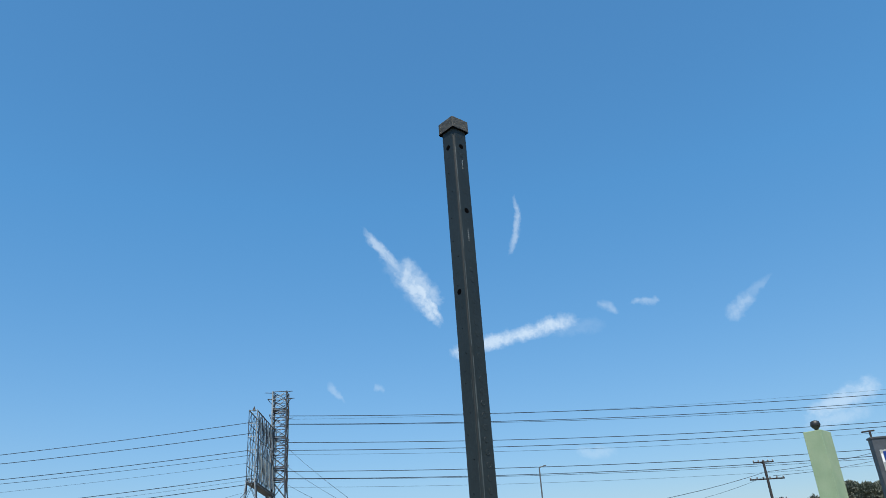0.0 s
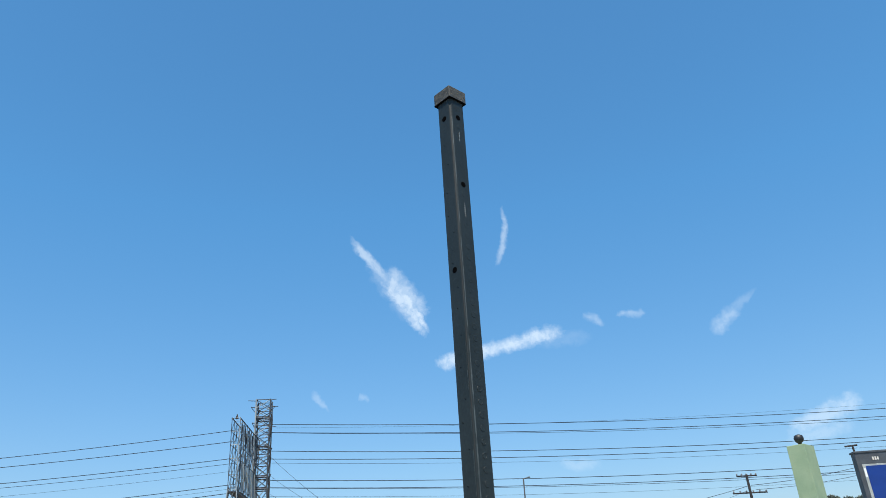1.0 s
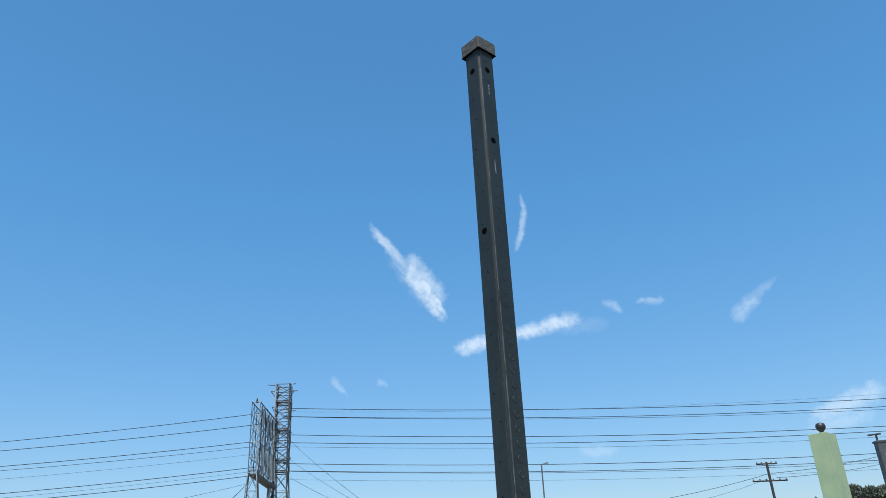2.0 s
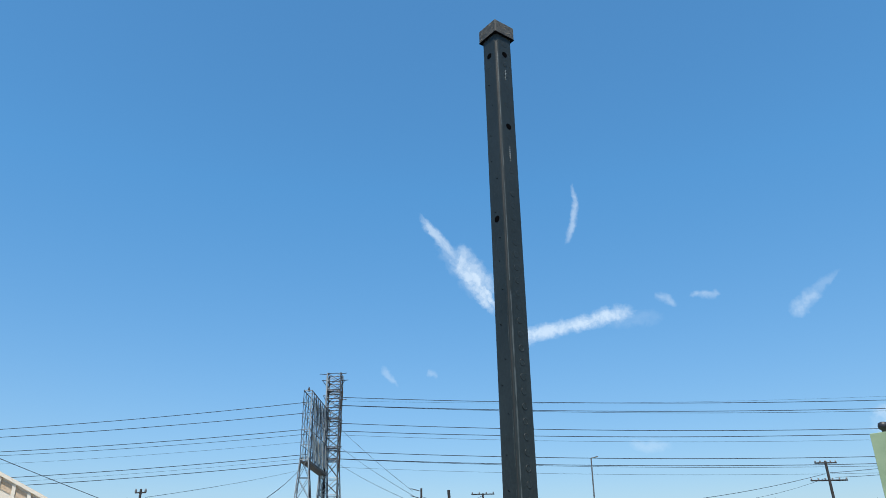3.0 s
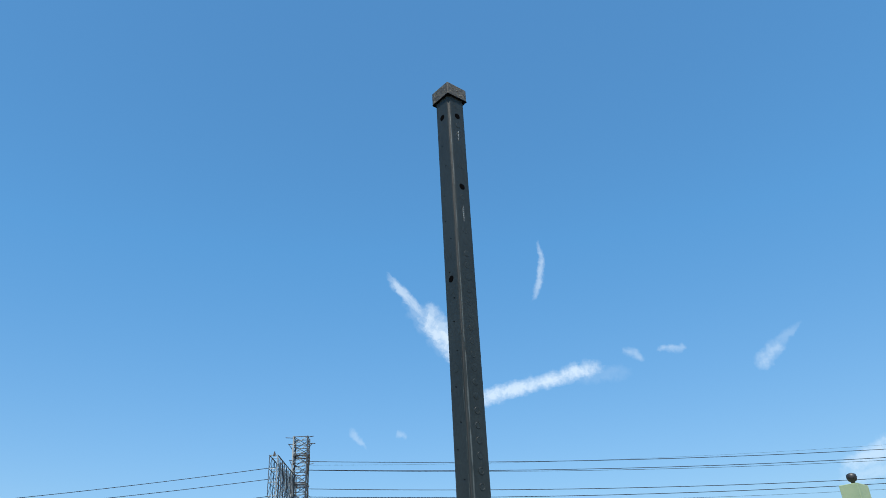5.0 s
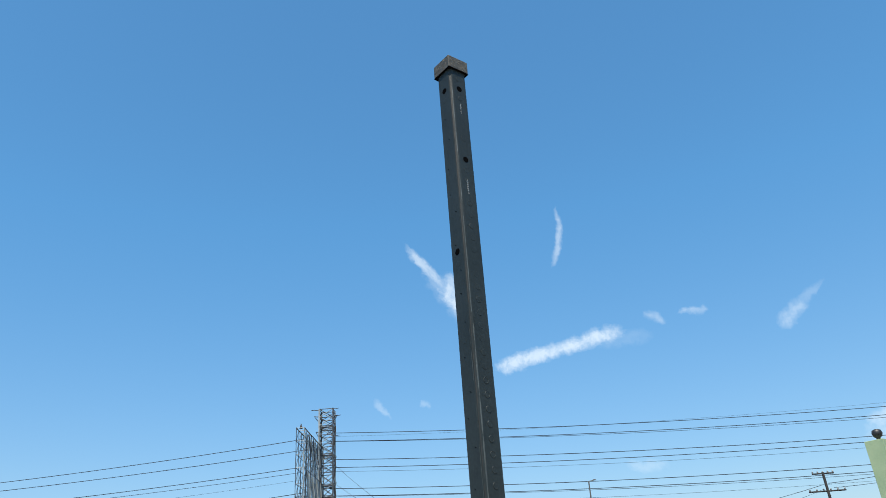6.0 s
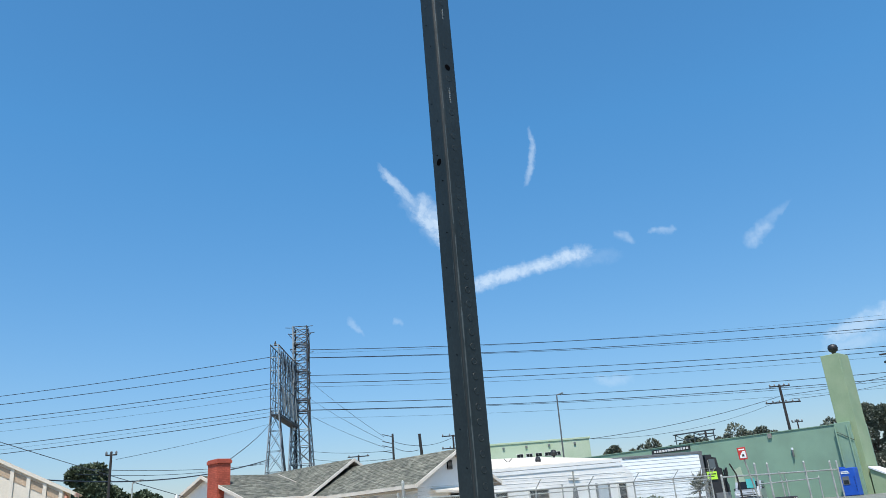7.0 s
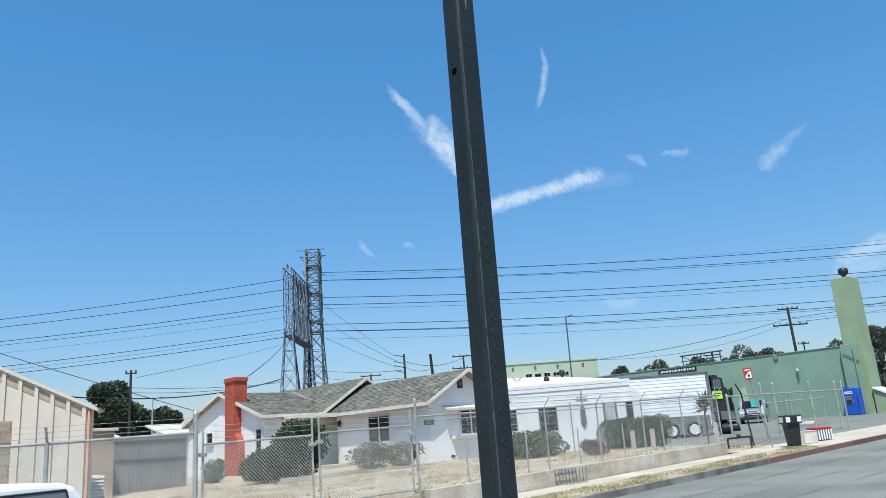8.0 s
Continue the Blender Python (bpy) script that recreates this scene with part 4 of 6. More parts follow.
# blue vending machine against the green wall
vend = thing("water_vending_machine", (57.3, 20.5, 1.28), "blue water vending machine against the green wall", "vending machine")
part("cabinet", box((56.9, 19.87, 1.28), (57.7, 20.95, 3.1), 0.04), M_BLUE, vend)
part("top_box", box((57.0, 20.6, 3.1), (57.5, 20.85, 3.2), 0.02), M_BLUE, vend)
part("display_panel", box((56.87, 20.3, 2.0), (56.9, 20.75, 2.55), 0.01), M_SIGNGREY, vend)
part("dispensing_bay", box((56.86, 20.36, 2.05), (56.91, 20.68, 2.3)), M_BLACK, vend)
for k, z in enumerate((2.72, 2.82)):
    part("writing_bar", box((56.885, 20.2 + 0.05 * k, z), (56.9, 20.75, z + 0.07)), M_WHITE, vend)
for k in range(5):
    part("louvre", box((56.885, 19.92, 1.6 + k * 0.2), (56.9, 19.98, 1.72 + k * 0.2)), M_SIGNBLUE, vend)
lone("wheel_stop", box((45.5, 18.6, 1.0), (45.72, 20.4, 1.17), 0.03), M_WHITE, "white concrete wheel stop in the parking lot", "wheel stop")

# silver car, nose to the street
car = thing("car", (55, 26.7, 1.2), "silver hatchback parked in the lot", "car")
carp = [(52.9, 0, 1.5), (52.9, 0, 1.95), (53.1, 0, 2.12), (53.9, 0, 2.25), (54.6, 0, 2.78), (56.6, 0, 2.8), (57.1, 0, 2.2), (57.1, 0, 1.5)]
part("body", prism([(x, 25.85, z) for x, _, z in carp], (0, 1.75, 0)), M_SILVER, car)
part("windscreen", prism([(53.88, 26.0, 2.28), (54.52, 26.05, 2.75), (54.52, 27.4, 2.75), (53.88, 27.45, 2.28)], (-0.03, 0, 0.03)), M_GLASS, car)
part("grille", box((52.87, 26.2, 1.70), (52.92, 27.25, 1.88)), M_BLACK, car)
part("chrome_bar", box((52.85, 26.15, 1.78), (52.875, 27.3, 1.81)), M_WHITE, car)
for y in (25.835, 27.585):
    part("side_window", prism([(54.1, y, 2.28), (54.68, y, 2.68), (56.4, y, 2.7), (56.75, y, 2.28)], (0, 0.03, 0)), M_GLASS, car)
    part("mirror", box((54.0, y - 0.12, 2.22), (54.15, y + 0.14, 2.36), 0.03), M_BLACK, car)
part("bonnet_line", box((52.95, 26.0, 2.0), (53.0, 27.45, 2.03)), M_BLACK, car)
part("bumper", box((52.82, 25.87, 1.45), (53.0, 27.58, 1.66), 0.03), M_BLACK, car)
for y in (25.95, 27.25):
    part("headlight", box((52.88, y, 1.86), (52.95, y + 0.28, 2.0), 0.02), M_WHITE, car)
    part("wheel", rod((53.6, y - 0.1 if y < 26 else y + 0.14, 1.5), (53.6, y + 0.12 if y < 26 else y + 0.36, 1.5), 0.31, 16), M_RUBBER, car)
car.rotation_euler = (0, 0, radians(20))
car.location.y -= 0.2
lone("teal_notice", box((52.3, 24.8, 2.3), (52.34, 25.42, 2.9)), M_TEAL, "pale teal notice propped above the car", "sign")
bpy.data.objects["teal_notice"].location = (0, 0, 0)
bm = rod((52.36, 25.1, 1.1), (52.36, 25.1, 2.4), 0.03)
part("stake", bm, M_GALV, bpy.data.objects["teal_notice"])


# ---- chain-link fence along the street ----
FY = 12.4


def rail(x):
    return rise(x) + 2.0


def net(x0, x1, y0, y1, low, high, step=0.062, thick=0.0026):
    """Chain-link fabric: two families of slanting wires between two heights."""
    verts, faces = [], []
    length = math.hypot(x1 - x0, y1 - y0)

    def at(s, h):
        k = s / length
        x, y = x0 + (x1 - x0) * k, y0 + (y1 - y0) * k
        return Vector((x, y, low(x) + (high(x) - low(x)) * h))

    tall = high(x0) - low(x0)
    n = int((length + tall) / step)
    for slant in (1, -1):
        for i in range(n):
            s0 = i * step - tall if slant > 0 else i * step
            s1 = s0 + tall * slant
            h0, h1 = 0.0, 1.0
            for _ in range(2):
                if s0 < 0:
                    h0, s0 = h0 + (0 - s0) / (s1 - s0) * (h1 - h0), 0
                if s0 > length:
                    h0, s0 = h0 + (length - s0) / (s1 - s0) * (h1 - h0), length
                if s1 > length:
                    h1, s1 = h0 + (length - s0) / (s1 - s0) * (h1 - h0), length
                if s1 < 0:
                    h1, s1 = h0 + (0 - s0) / (s1 - s0) * (h1 - h0), 0
            if abs(s1 - s0) < 0.02:
                continue
            p, q = at(s0, h0), at(s1, h1)
            k = len(verts)
            o = [Vector((thick, 0, thick)), Vector((-thick, 0, thick)), Vector((0, thick, -thick))]
            verts += [p + v for v in o] + [q + v for v in o]
            faces += [(k, k + 1, k + 4, k + 3), (k + 1, k + 2, k + 5, k + 4), (k + 2, k, k + 3, k + 5)]
    me = bpy.data.meshes.new("chain_link")
    me.from_pydata(verts, [], faces)
    me.materials.append(M_MESH)
    return me


def fence_post(parent, x, y, low, high, r, arm=None, cap=True):
    p = part("post", rod((x, y, low), (x, y, high), r, 10), M_GALV, parent)
    if cap:
        part("post_cap", lathe([(r * 1.15, -0.02), (r * 1.15, 0.02), (r * 0.7, 0.06), (r * 0.2, 0.08)], (x, y, high), 10), M_GALV, p)
    if arm:
        part("arm", rod((x, y, high), (x + arm[0], y + arm[1], high + arm[2]), r * 0.6, 6), M_GALV, p)
    return p


low_wall = tagged(thing("low_wall"), "low pale concrete retaining wall under the fence", "wall", kind="structure")
for i in range(6):
    x = 10.65 + i * 2.1
    part("wall_section", strip(x, x + 2.09, 12.3, 12.5, 0.5, 0.45, 1), M_LOWWALL, low_wall)

fence = thing("street_fence", (16.5, FY, 0.8), "galvanised chain-link fence with barbed-wire arms on a low wall", "fence")
fence_xs = [10.45, 12.5, 14.62, 16.75, 18.85, 20.95, 23.2]
for x in fence_xs:
    fence_post(fence, x, FY, yard(x) - 0.1, rail(x) + (0.32 if x < 11 else 0.0), 0.030 if x < 11 else 0.020, None if x < 11 else (-0.05, -0.24, 0.22), x < 11)
    if x > 11:
        part("post", rod((x + 0.12, FY + 0.8, yard(x) - 0.1), (x + 0.12, FY + 0.8, yard(x) + 0.95), 0.022, 6), M_GALV, fence)
for a, b in zip(fence_xs, fence_xs[1:]):
    part("top_rail", rod((a, FY, rail(a)), (b, FY, rail(b)), 0.021, 8), M_GALV, fence)
    part("lower_rail", rod((a, FY, rail(a) - 0.1), (b, FY, rail(b) - 0.1), 0.012, 6), M_GALV, fence)
    tagged(adopt(new("chain_link", net(a, b, FY, FY, lambda x: yard(x) + 0.08, rail, 0.062, 0.0022)), fence), kind="stuff")
    for k in range(3):
        o = (-0.05 * (k + 1) / 3, -0.24 * (k + 1) / 3, 0.22 * (k + 1) / 3)
        part("barbed_wire", rod((a + o[0], FY + o[1], rail(a) + o[2]), (b + o[0], FY + o[1], rail(b) + o[2]), 0.003, 4), M_GALV, fence)

left_fence = thing("side_fence", (2.5, FY, 0.5), "galvanised chain-link fence in front of the beige shed", "fence")
for x in (-3.2, 0.2, 3.34, 5.62):
    big = x > 5
    fence_post(left_fence, x, FY, yard(x) - 0.1, rail(x) + (0.3 if big else 0.0), 0.042 if big else 0.032, None if big else (-0.06, -0.1, 0.24), big)
for a, b in zip((-3.2, 0.2, 3.34), (0.2, 3.34, 5.62)):
    part("top_rail", rod((a, FY, rail(a)), (b, FY, rail(b)), 0.023, 8), M_GALV, left_fence)
    tagged(adopt(new("chain_link", net(a, b, FY, FY, lambda x: yard(x) - 0.02, rail, 0.066, 0.003)), left_fence), kind="stuff")
    for k in range(3):
        z = 0.08 * (k + 1)
        part("barbed_wire", rod((a - 0.02 * k, FY - 0.03 * k, rail(a) + z), (b - 0.02 * k, FY - 0.03 * k, rail(b) + z), 0.003, 4), M_GALV, left_fence)


def gate(x0, x1, high, label):
    top = thing("gate", ((x0 + x1) / 2, FY, yard(x0)), label, "gate", "drive gates")
    h = lambda x: high + rise(x)
    part("top_bar", rod((x0, FY, h(x0)), (x1, FY, h(x1)), 0.019, 8), M_GALV, top)
    part("bottom_bar", rod((x0, FY, yard(x0) + 0.1), (x1, FY, yard(x1) + 0.1), 0.019, 8), M_GALV, top)
    for x in (x0, x1):
        part("upright", rod((x, FY, yard(x) + 0.05), (x, FY, h(x) + 0.32), 0.021, 8), M_GALV, top)
        part("hinge", box((x - 0.06, FY - 0.05, h(x) - 0.2), (x + 0.06, FY + 0.05, h(x) - 0.13), 0.01), M_GALV, top)
    tagged(adopt(new("chain_link", net(x0, x1, FY, FY, lambda x: yard(x) + 0.1, h, 0.066, 0.003)), top), kind="stuff")
    for k in range(3):
        z = 0.1 * (k + 1)
        part("barbed_wire", rod((x0, FY, h(x0) + z), (x1, FY, h(x1) + z), 0.003, 4), M_GALV, top)
    return top


gate(5.75, 7.9, 1.80, "chain-link drive gate leaf with strands of wire above")
gate(8.05, 10.3, 1.83, "chain-link drive gate leaf, closed, beside the other leaf")
notice = tagged(new("fence_notice", bake("plate", box((10.66, FY - 0.04, 2.03), (10.93, FY - 0.02, 2.14), 0.004), paint("notice_plate", (0.10, 0.13, 0.12), 0.6, 0.1, 5, 40, 0))), "small grey-green notice wired to the fence", "sign")
for z in (2.055, 2.10):
    part("writing_bar", box((10.70, FY - 0.046, z), (10.89, FY - 0.041, z + 0.015)), M_GALV, notice)

# wire basket on the pavement by the low wall
basket = thing("wire_crate", (15.0, 12.1, 0.42), "grey wire crate against the low wall", "crate")
for i in range(7):
    x = 14.65 + i * 0.13
    part("upright_wire", rod((x, 11.95, 0.44), (x - 0.03, 11.93, 0.80), 0.008, 5), M_SIGNGREY, basket)
    part("upright_wire", rod((x, 12.25, 0.44), (x - 0.03, 12.27, 0.80), 0.008, 5), M_SIGNGREY, basket)
for z in (0.46, 0.62, 0.80):
    for y in (11.94, 12.26):
        part("hoop_wire", rod((14.6, y, z), (15.45, y, z + 0.01), 0.009, 5), M_GALV, basket)

# ---- far side of the parking lot: open fence, sign, bin ----
lot_fence = thing("lot_fence", (32, 13.9, 0.8), "galvanised pipe fence without fabric round the parking lot", "fence")
for x, h in ((26.8, 2.5), (29.6, 2.9), (30.7, 2.9), (34.25, 2.95), (37.1, 2.95), (37.9, 2.95)):
    fence_post(lot_fence, x, 13.9, rise(x) + 0.1, h + 0.0, 0.04)
part("top_rail", rod((26.8, 13.9, 2.48), (37.9, 13.9, 2.62), 0.03, 8), M_GALV, lot_fence)
back_fence = thing("back_fence", (39.5, 17, 0.9), "galvanised pipe rail on posts inside the lot", "fence")
part("top_rail", rod((36.2, 17, 2.26), (43.4, 17, 2.4), 0.03, 8), M_GALV, back_fence)
for x in (36.2, 38.8, 39.3, 43.4):
    fence_post(back_fence, x, 17, rise(x) + 0.1, 2.3 + 0.02 * (x - 36), 0.035, (-0.15, 0, 0.45) if x in (38.8, 39.3) else None)
dark_post = thing("dark_post", (27.1, 13.3, 0.65), "dark steel post with a bent top", "post")
part("shaft", rod((27.1, 13.3, 0.6), (26.95, 13.4, 2.55), 0.032, 8), M_POLE, dark_post)
part("arm", rod((26.95, 13.4, 2.55), (26.6, 13.4, 2.9), 0.026, 8), M_POLE, dark_post)
pipes = thing("backflow_pipe", (26.3, 13.3, 0.65), "dark bent water pipe standing on the bare earth", "pipe")
for a, b in (((25.8, 13.6, 0.6), (25.8, 13.6, 1.0)), ((25.8, 13.6, 1.0), (26.5, 13.1, 1.02)), ((26.5, 13.1, 1.02), (26.5, 13.1, 0.6)), ((25.5, 13.8, 0.66), (25.8, 13.6, 0.66))):
    part("pipe_run", rod(a, b, 0.035, 8), M_POLE, pipes)
part("valve", lathe([(0.06, -0.06), (0.08, 0.0), (0.06, 0.08)], (26.15, 13.35, 1.04), 10), M_POLE, pipes)

sign = thing("parking_sign", (25.7, 12.0, 0.64), "red and white sign on a leaning steel pole", "sign")
part("pole", rod((25.72, 11.98, 0.6), (25.12, 12.14, 3.15), 0.028, 8), M_GALV, sign)
S0 = Vector((25.1, 12.12, 3.12))
plate_m = Matrix.Translation(S0) @ Matrix.Rotation(radians(-40), 4, "Z") @ Matrix.Rotation(radians(-4), 4, "Y")
plate = part("plate", box((-0.145, -0.012, -0.2), (0.145, 0.012, 0.2), 0.01, None, plate_m), M_RED, sign)
part("white_field", box((-0.11, -0.018, -0.15), (0.11, -0.013, 0.07), 0.003, None, plate_m), M_WHITE, plate)
part("writing_bar", box((-0.03, -0.022, -0.1), (0.05, -0.019, -0.03), 0.0, None, plate_m), M_BLACK, plate)
part("red_arrow", prism([plate_m @ Vector(p) for p in ((-0.11, -0.022, 0.07), (0.02, -0.022, 0.07), (-0.11, -0.022, -0.06))], plate_m.to_3x3() @ Vector((0, 0.003, 0))), M_RED, plate)
part("writing_bar", box((-0.1, -0.018, 0.11), (0.1, -0.013, 0.15), 0.0, None, plate_m), M_WHITE, plate)
part("small_tag", box((25.4, 11.98, 1.75), (25.5, 12.0, 2.05)), M_WHITE, sign)

bin_ = thing("litter_bin", (25.6, 11.2, 0.64), "black plastic litter bin with white panels in its lid", "bin")
bp = Matrix.Translation((25.6, 11.2, 0.64)) @ Matrix.Rotation(radians(-42), 4, "Z")
bm = bmesh.new()
for z, s in ((0.0, 0.15), (0.05, 0.16), (0.72, 0.20), (0.74, 0.22)):
    q = [bm.verts.new(bp @ Vector((x * s, y * s, z))) for x, y in ((-1, -1), (1, -1), (1, 1), (-1, 1))]
    if z == 0.0:
        bm.faces.new(q[::-1])
    else:
        for i in range(4):
            bm.faces.new((last[i], last[(i + 1) % 4], q[(i + 1) % 4], q[i]))
    last = q
bm.faces.new(last)
part("tub", bm, M_BLACK, bin_)
lid = part("lid", box((-0.28, -0.28, 0.74), (0.28, 0.28, 1.02), 0.04, None, bp), M_BLACK, bin_)
for x in (-0.26, 0.11):
    part("white_panel", box((x, -0.29, 0.79), (x + 0.14, -0.282, 0.96), 0.003, None, bp), M_WHITE, lid)
part("white_panel", box((-0.29, -0.1, 0.79), (-0.282, 0.2, 0.96), 0.003, None, bp), M_WHITE, lid)
part("base_slab", box((-0.33, -0.33, -0.03), (0.33, 0.33, 0.03), 0.01, None, bp), M_TAR, bin_)
crate_m = Matrix.Translation((27.05, 11.4, 0.67)) @ Matrix.Rotation(radians(-20), 4, "Z")
crate = tagged(new("white_box", bake("box", box((-0.3, -0.25, 0), (0.3, 0.25, 0.42), 0.02, None, crate_m), M_TRIM)), "plain white carton standing on the pavement", "box")
part("flap", box((-0.3, -0.27, 0.41), (0.3, -0.1, 0.43), 0.004, None, crate_m), M_FRAME, crate)
sb_m = Matrix.Translation((28.4, 11.45, 0.70)) @ Matrix.Rotation(radians(-20), 4, "Z")
sb = thing("shopping_basket", (28.4, 11.45, 0.70), "red-rimmed white wire basket on the pavement", "basket")
part("rim", box((-0.36, -0.25, 0.40), (0.36, 0.25, 0.46), 0.02, None, sb_m), M_RED, sb)
part("tub", box((-0.31, -0.21, 0.02), (0.31, 0.21, 0.40), 0.03, None, sb_m), M_SIGNGREY, sb)
for i in range(6):
    part("slat", box((-0.32 + i * 0.12, -0.24, 0.03), (-0.27 + i * 0.12, -0.22, 0.38), 0.0, None, sb_m), M_WHITE, sb)
part("handle", rod(sb_m @ Vector((-0.36, 0, 0.48)), sb_m @ Vector((-0.1, 0, 0.66)), 0.02, 6), M_RED, sb)

# ---- plants round the houses ----
shrub((14.0, 23.0, 0.72), (1.15, 1.0, 1.1), M_LEAF, 21, "large dark green shrub beside the front door", count=6400, size=0.12)
shrub((12.95, 23.3, 0.72), (0.85, 0.7, 0.6), M_LEAF, 28, "lower dark green shrub against the large one", count=3200, size=0.11)
shrub((13.2, 27.6, 0.70), (0.45, 0.45, 0.5), M_HEDGE, 22, "small green shrub by the red chimney", count=900)
shrub((17.5, 23.6, 0.79), (0.95, 0.8, 0.55), M_DRYLEAF, 23, "half-dry olive shrub under the window", count=2200, size=0.08)
shrub((17.9, 22.1, 0.80), (0.8, 0.75, 0.5), M_DRYLEAF, 24, "grey-green shrub in the yard", count=1900, size=0.08)
shrub((20.5, 18.2, 0.86), (1.35, 1.35, 0.5), M_HEDGE, 25, "rounded clipped green bush behind the fence", count=6500, size=0.08)
shrub((20.3, 15.3, 0.85), (0.5, 0.45, 0.28), M_PURPLE, 26, "low purple-brown bush behind the fence", count=1100, size=0.07)
hedge = thing("hedge", (23.4, 16.0, 0.92), "clipped green box hedge", "hedge")
HD = Vector((0.42, -0.9, 0)).normalized()
blobs = []
for i in range(9):
    c = Vector((23.15, 16.75, 1.42)) + HD * (i * 0.23) + Vector((rng.uniform(-0.05, 0.05), 0, rng.uniform(-0.04, 0.04)))
    blobs.append((c, (0.4, 0.4, 0.52)))
    blobs.append((c + Vector((0.3, 0.15, 0.2)), (0.4, 0.4, 0.34)))
foliage("leaves", blobs, 11000, 0.075, M_HEDGE, 27, hedge)
bm = bmesh.new()
for i in range(9):
    c = Vector((23.15, 16.75, 0.85)) + HD * (i * 0.23)
    rod(c, c + Vector((0, 0, 0.6)), 0.03, 5, bm, 0.015)
part("stems", bm, M_BARK, hedge)
agave = thing("yucca", (28.6, 15.9, 0.7), "spiky grey-green yucca in front of the trailer", "plant")
bm = bmesh.new()
r = random.Random(4)
for i in range(80):
    a, e = r.uniform(0, 6.28), r.uniform(-0.4, 1.4)
    d = Vector((math.cos(a) * math.cos(e), math.sin(a) * math.cos(e), math.sin(e)))
    p = Vector((28.65, 15.9, 2.15))
    s = d.cross(Vector((0, 0, 1))).normalized() * 0.065
    t = p + d * r.uniform(0.5, 0.9)
    q = [bm.verts.new(v) for v in (p, p.lerp(t, 0.4) - s, t, p.lerp(t, 0.4) + s)]
    bm.faces.new(q)
part("leaves", bm, M_DRYLEAF, agave)
part("trunk", rod((28.6, 15.9, 0.5), (28.65, 15.9, 2.15), 0.035, 7), M_BARK, agave)
for x, y in ((22.75, 15.45), (23.2, 14.95), (26.2, 14.2)):
    g = thing("bollard", (x, y, yard(x)), "short pale concrete post beside the hedge", "bollard", "white posts")
    part("shaft", box((x - 0.06, y - 0.06, yard(x) - 0.1), (x + 0.06, y + 0.06, yard(x) + 0.58), 0.012), M_LOWWALL, g)
    part("cap", box((x - 0.065, y - 0.065, yard(x) + 0.58), (x + 0.065, y + 0.065, yard(x) + 0.61), 0.012), M_LOWWALL, g)

# ---- beige shed, wooden fence and things behind them ----
BD = Vector((7.5 - 5.3, 23.5 - 24.6, 0)).normalized()
BTURN = Matrix.Translation((7.34, 23.6, 0)) @ Matrix.Rotation(math.atan2(BD.y, BD.x), 4, "Z")
shed = thing("beige_shed", BTURN @ Vector((-4, 2, 0.6)), "beige panelled shed with battens and a low gable", "shed")


def bring(points, shift):
    return prism([BTURN @ Vector(p) for p in points], BTURN.to_3x3() @ Vector(shift))


def shed_top(x):
    return 3.38 - 0.505 * x if x > -6 else 6.41 + 0.505 * (x + 6)


part("wall", bring([(-12, 0, 0.2), (0, 0, 0.2), (0, 0, shed_top(0)), (-6, 0, shed_top(-6)), (-12, 0, shed_top(-12))], (0, 1.1, 0)), M_BEIGE, shed)
for i in range(14):
    x = -0.08 - i * 0.43
    part("batten", bring([(x - 0.05, -0.001, 0.4), (x + 0.05, -0.001, 0.4), (x + 0.05, -0.001, shed_top(x + 0.05)), (x - 0.05, -0.001, shed_top(x - 0.05))], (0, -0.06, 0)), M_BEIGE, shed)
    if i < 13:
        m0, m1 = x - 0.37, x - 0.06
        part("vent_panel", bring([(m0, -0.002, shed_top(m0) - 0.34), (m1, -0.002, shed_top(m1) - 0.34), (m1, -0.002, shed_top(m1) - 0.1), (m0, -0.002, shed_top(m0) - 0.1)], (0, -0.012, 0)), M_TAN, shed, "brown vent panel")
part("roof", bring([(0.28, -0.06, shed_top(0.28)), (-6, -0.06, shed_top(-6)), (-6, -0.06, shed_top(-6) + 0.07), (0.32, -0.06, shed_top(0.32) + 0.07)], (0, 1.2, 0)), M_TAN, shed)
part("roof", bring([(-6, -0.06, shed_top(-6)), (-12.4, -0.06, shed_top(-12.4)), (-12.4, -0.06, shed_top(-12.4) + 0.07), (-6, -0.06, shed_top(-6) + 0.07)], (0, 1.2, 0)), M_TAN, shed)
part("barge_board", bring([(0.32, -0.1, shed_top(0.32) - 0.02), (-6, -0.1, shed_top(-6) - 0.02), (-6, -0.1, shed_top(-6) + 0.08), (0.32, -0.1, shed_top(0.32) + 0.08)], (0, 0.035, 0)), M_BEIGE, shed)
part("fascia", bring([(0.28, -0.1, shed_top(0.28) - 0.04), (0.32, -0.1, shed_top(0.32) - 0.04), (0.32, -0.1, shed_top(0.32) + 0.075), (0.28, -0.1, shed_top(0.28) + 0.075)], (0, 0.6, 0)), M_SALMON, shed, "salmon-painted fascia")
part("corner_board", bring([(0.02, -0.05, 0.4), (0.08, -0.05, 0.4), (0.08, -0.05, 3.22), (0.02, -0.05, 3.28)], (0, 0.4, 0)), M_SALMON, shed)
block = thing("tan_block_wall", BTURN @ Vector((-3.6, -3, 0.6)), "tan textured block wall in front of the shed", "wall")
part("body", box((0.9, 20.6, 0.3), (4.72, 20.95, 2.88), 0.02), M_TAN, block)
part("coping", box((0.85, 20.55, 2.88), (4.4, 21.0, 2.98), 0.02), M_BEIGE, block)
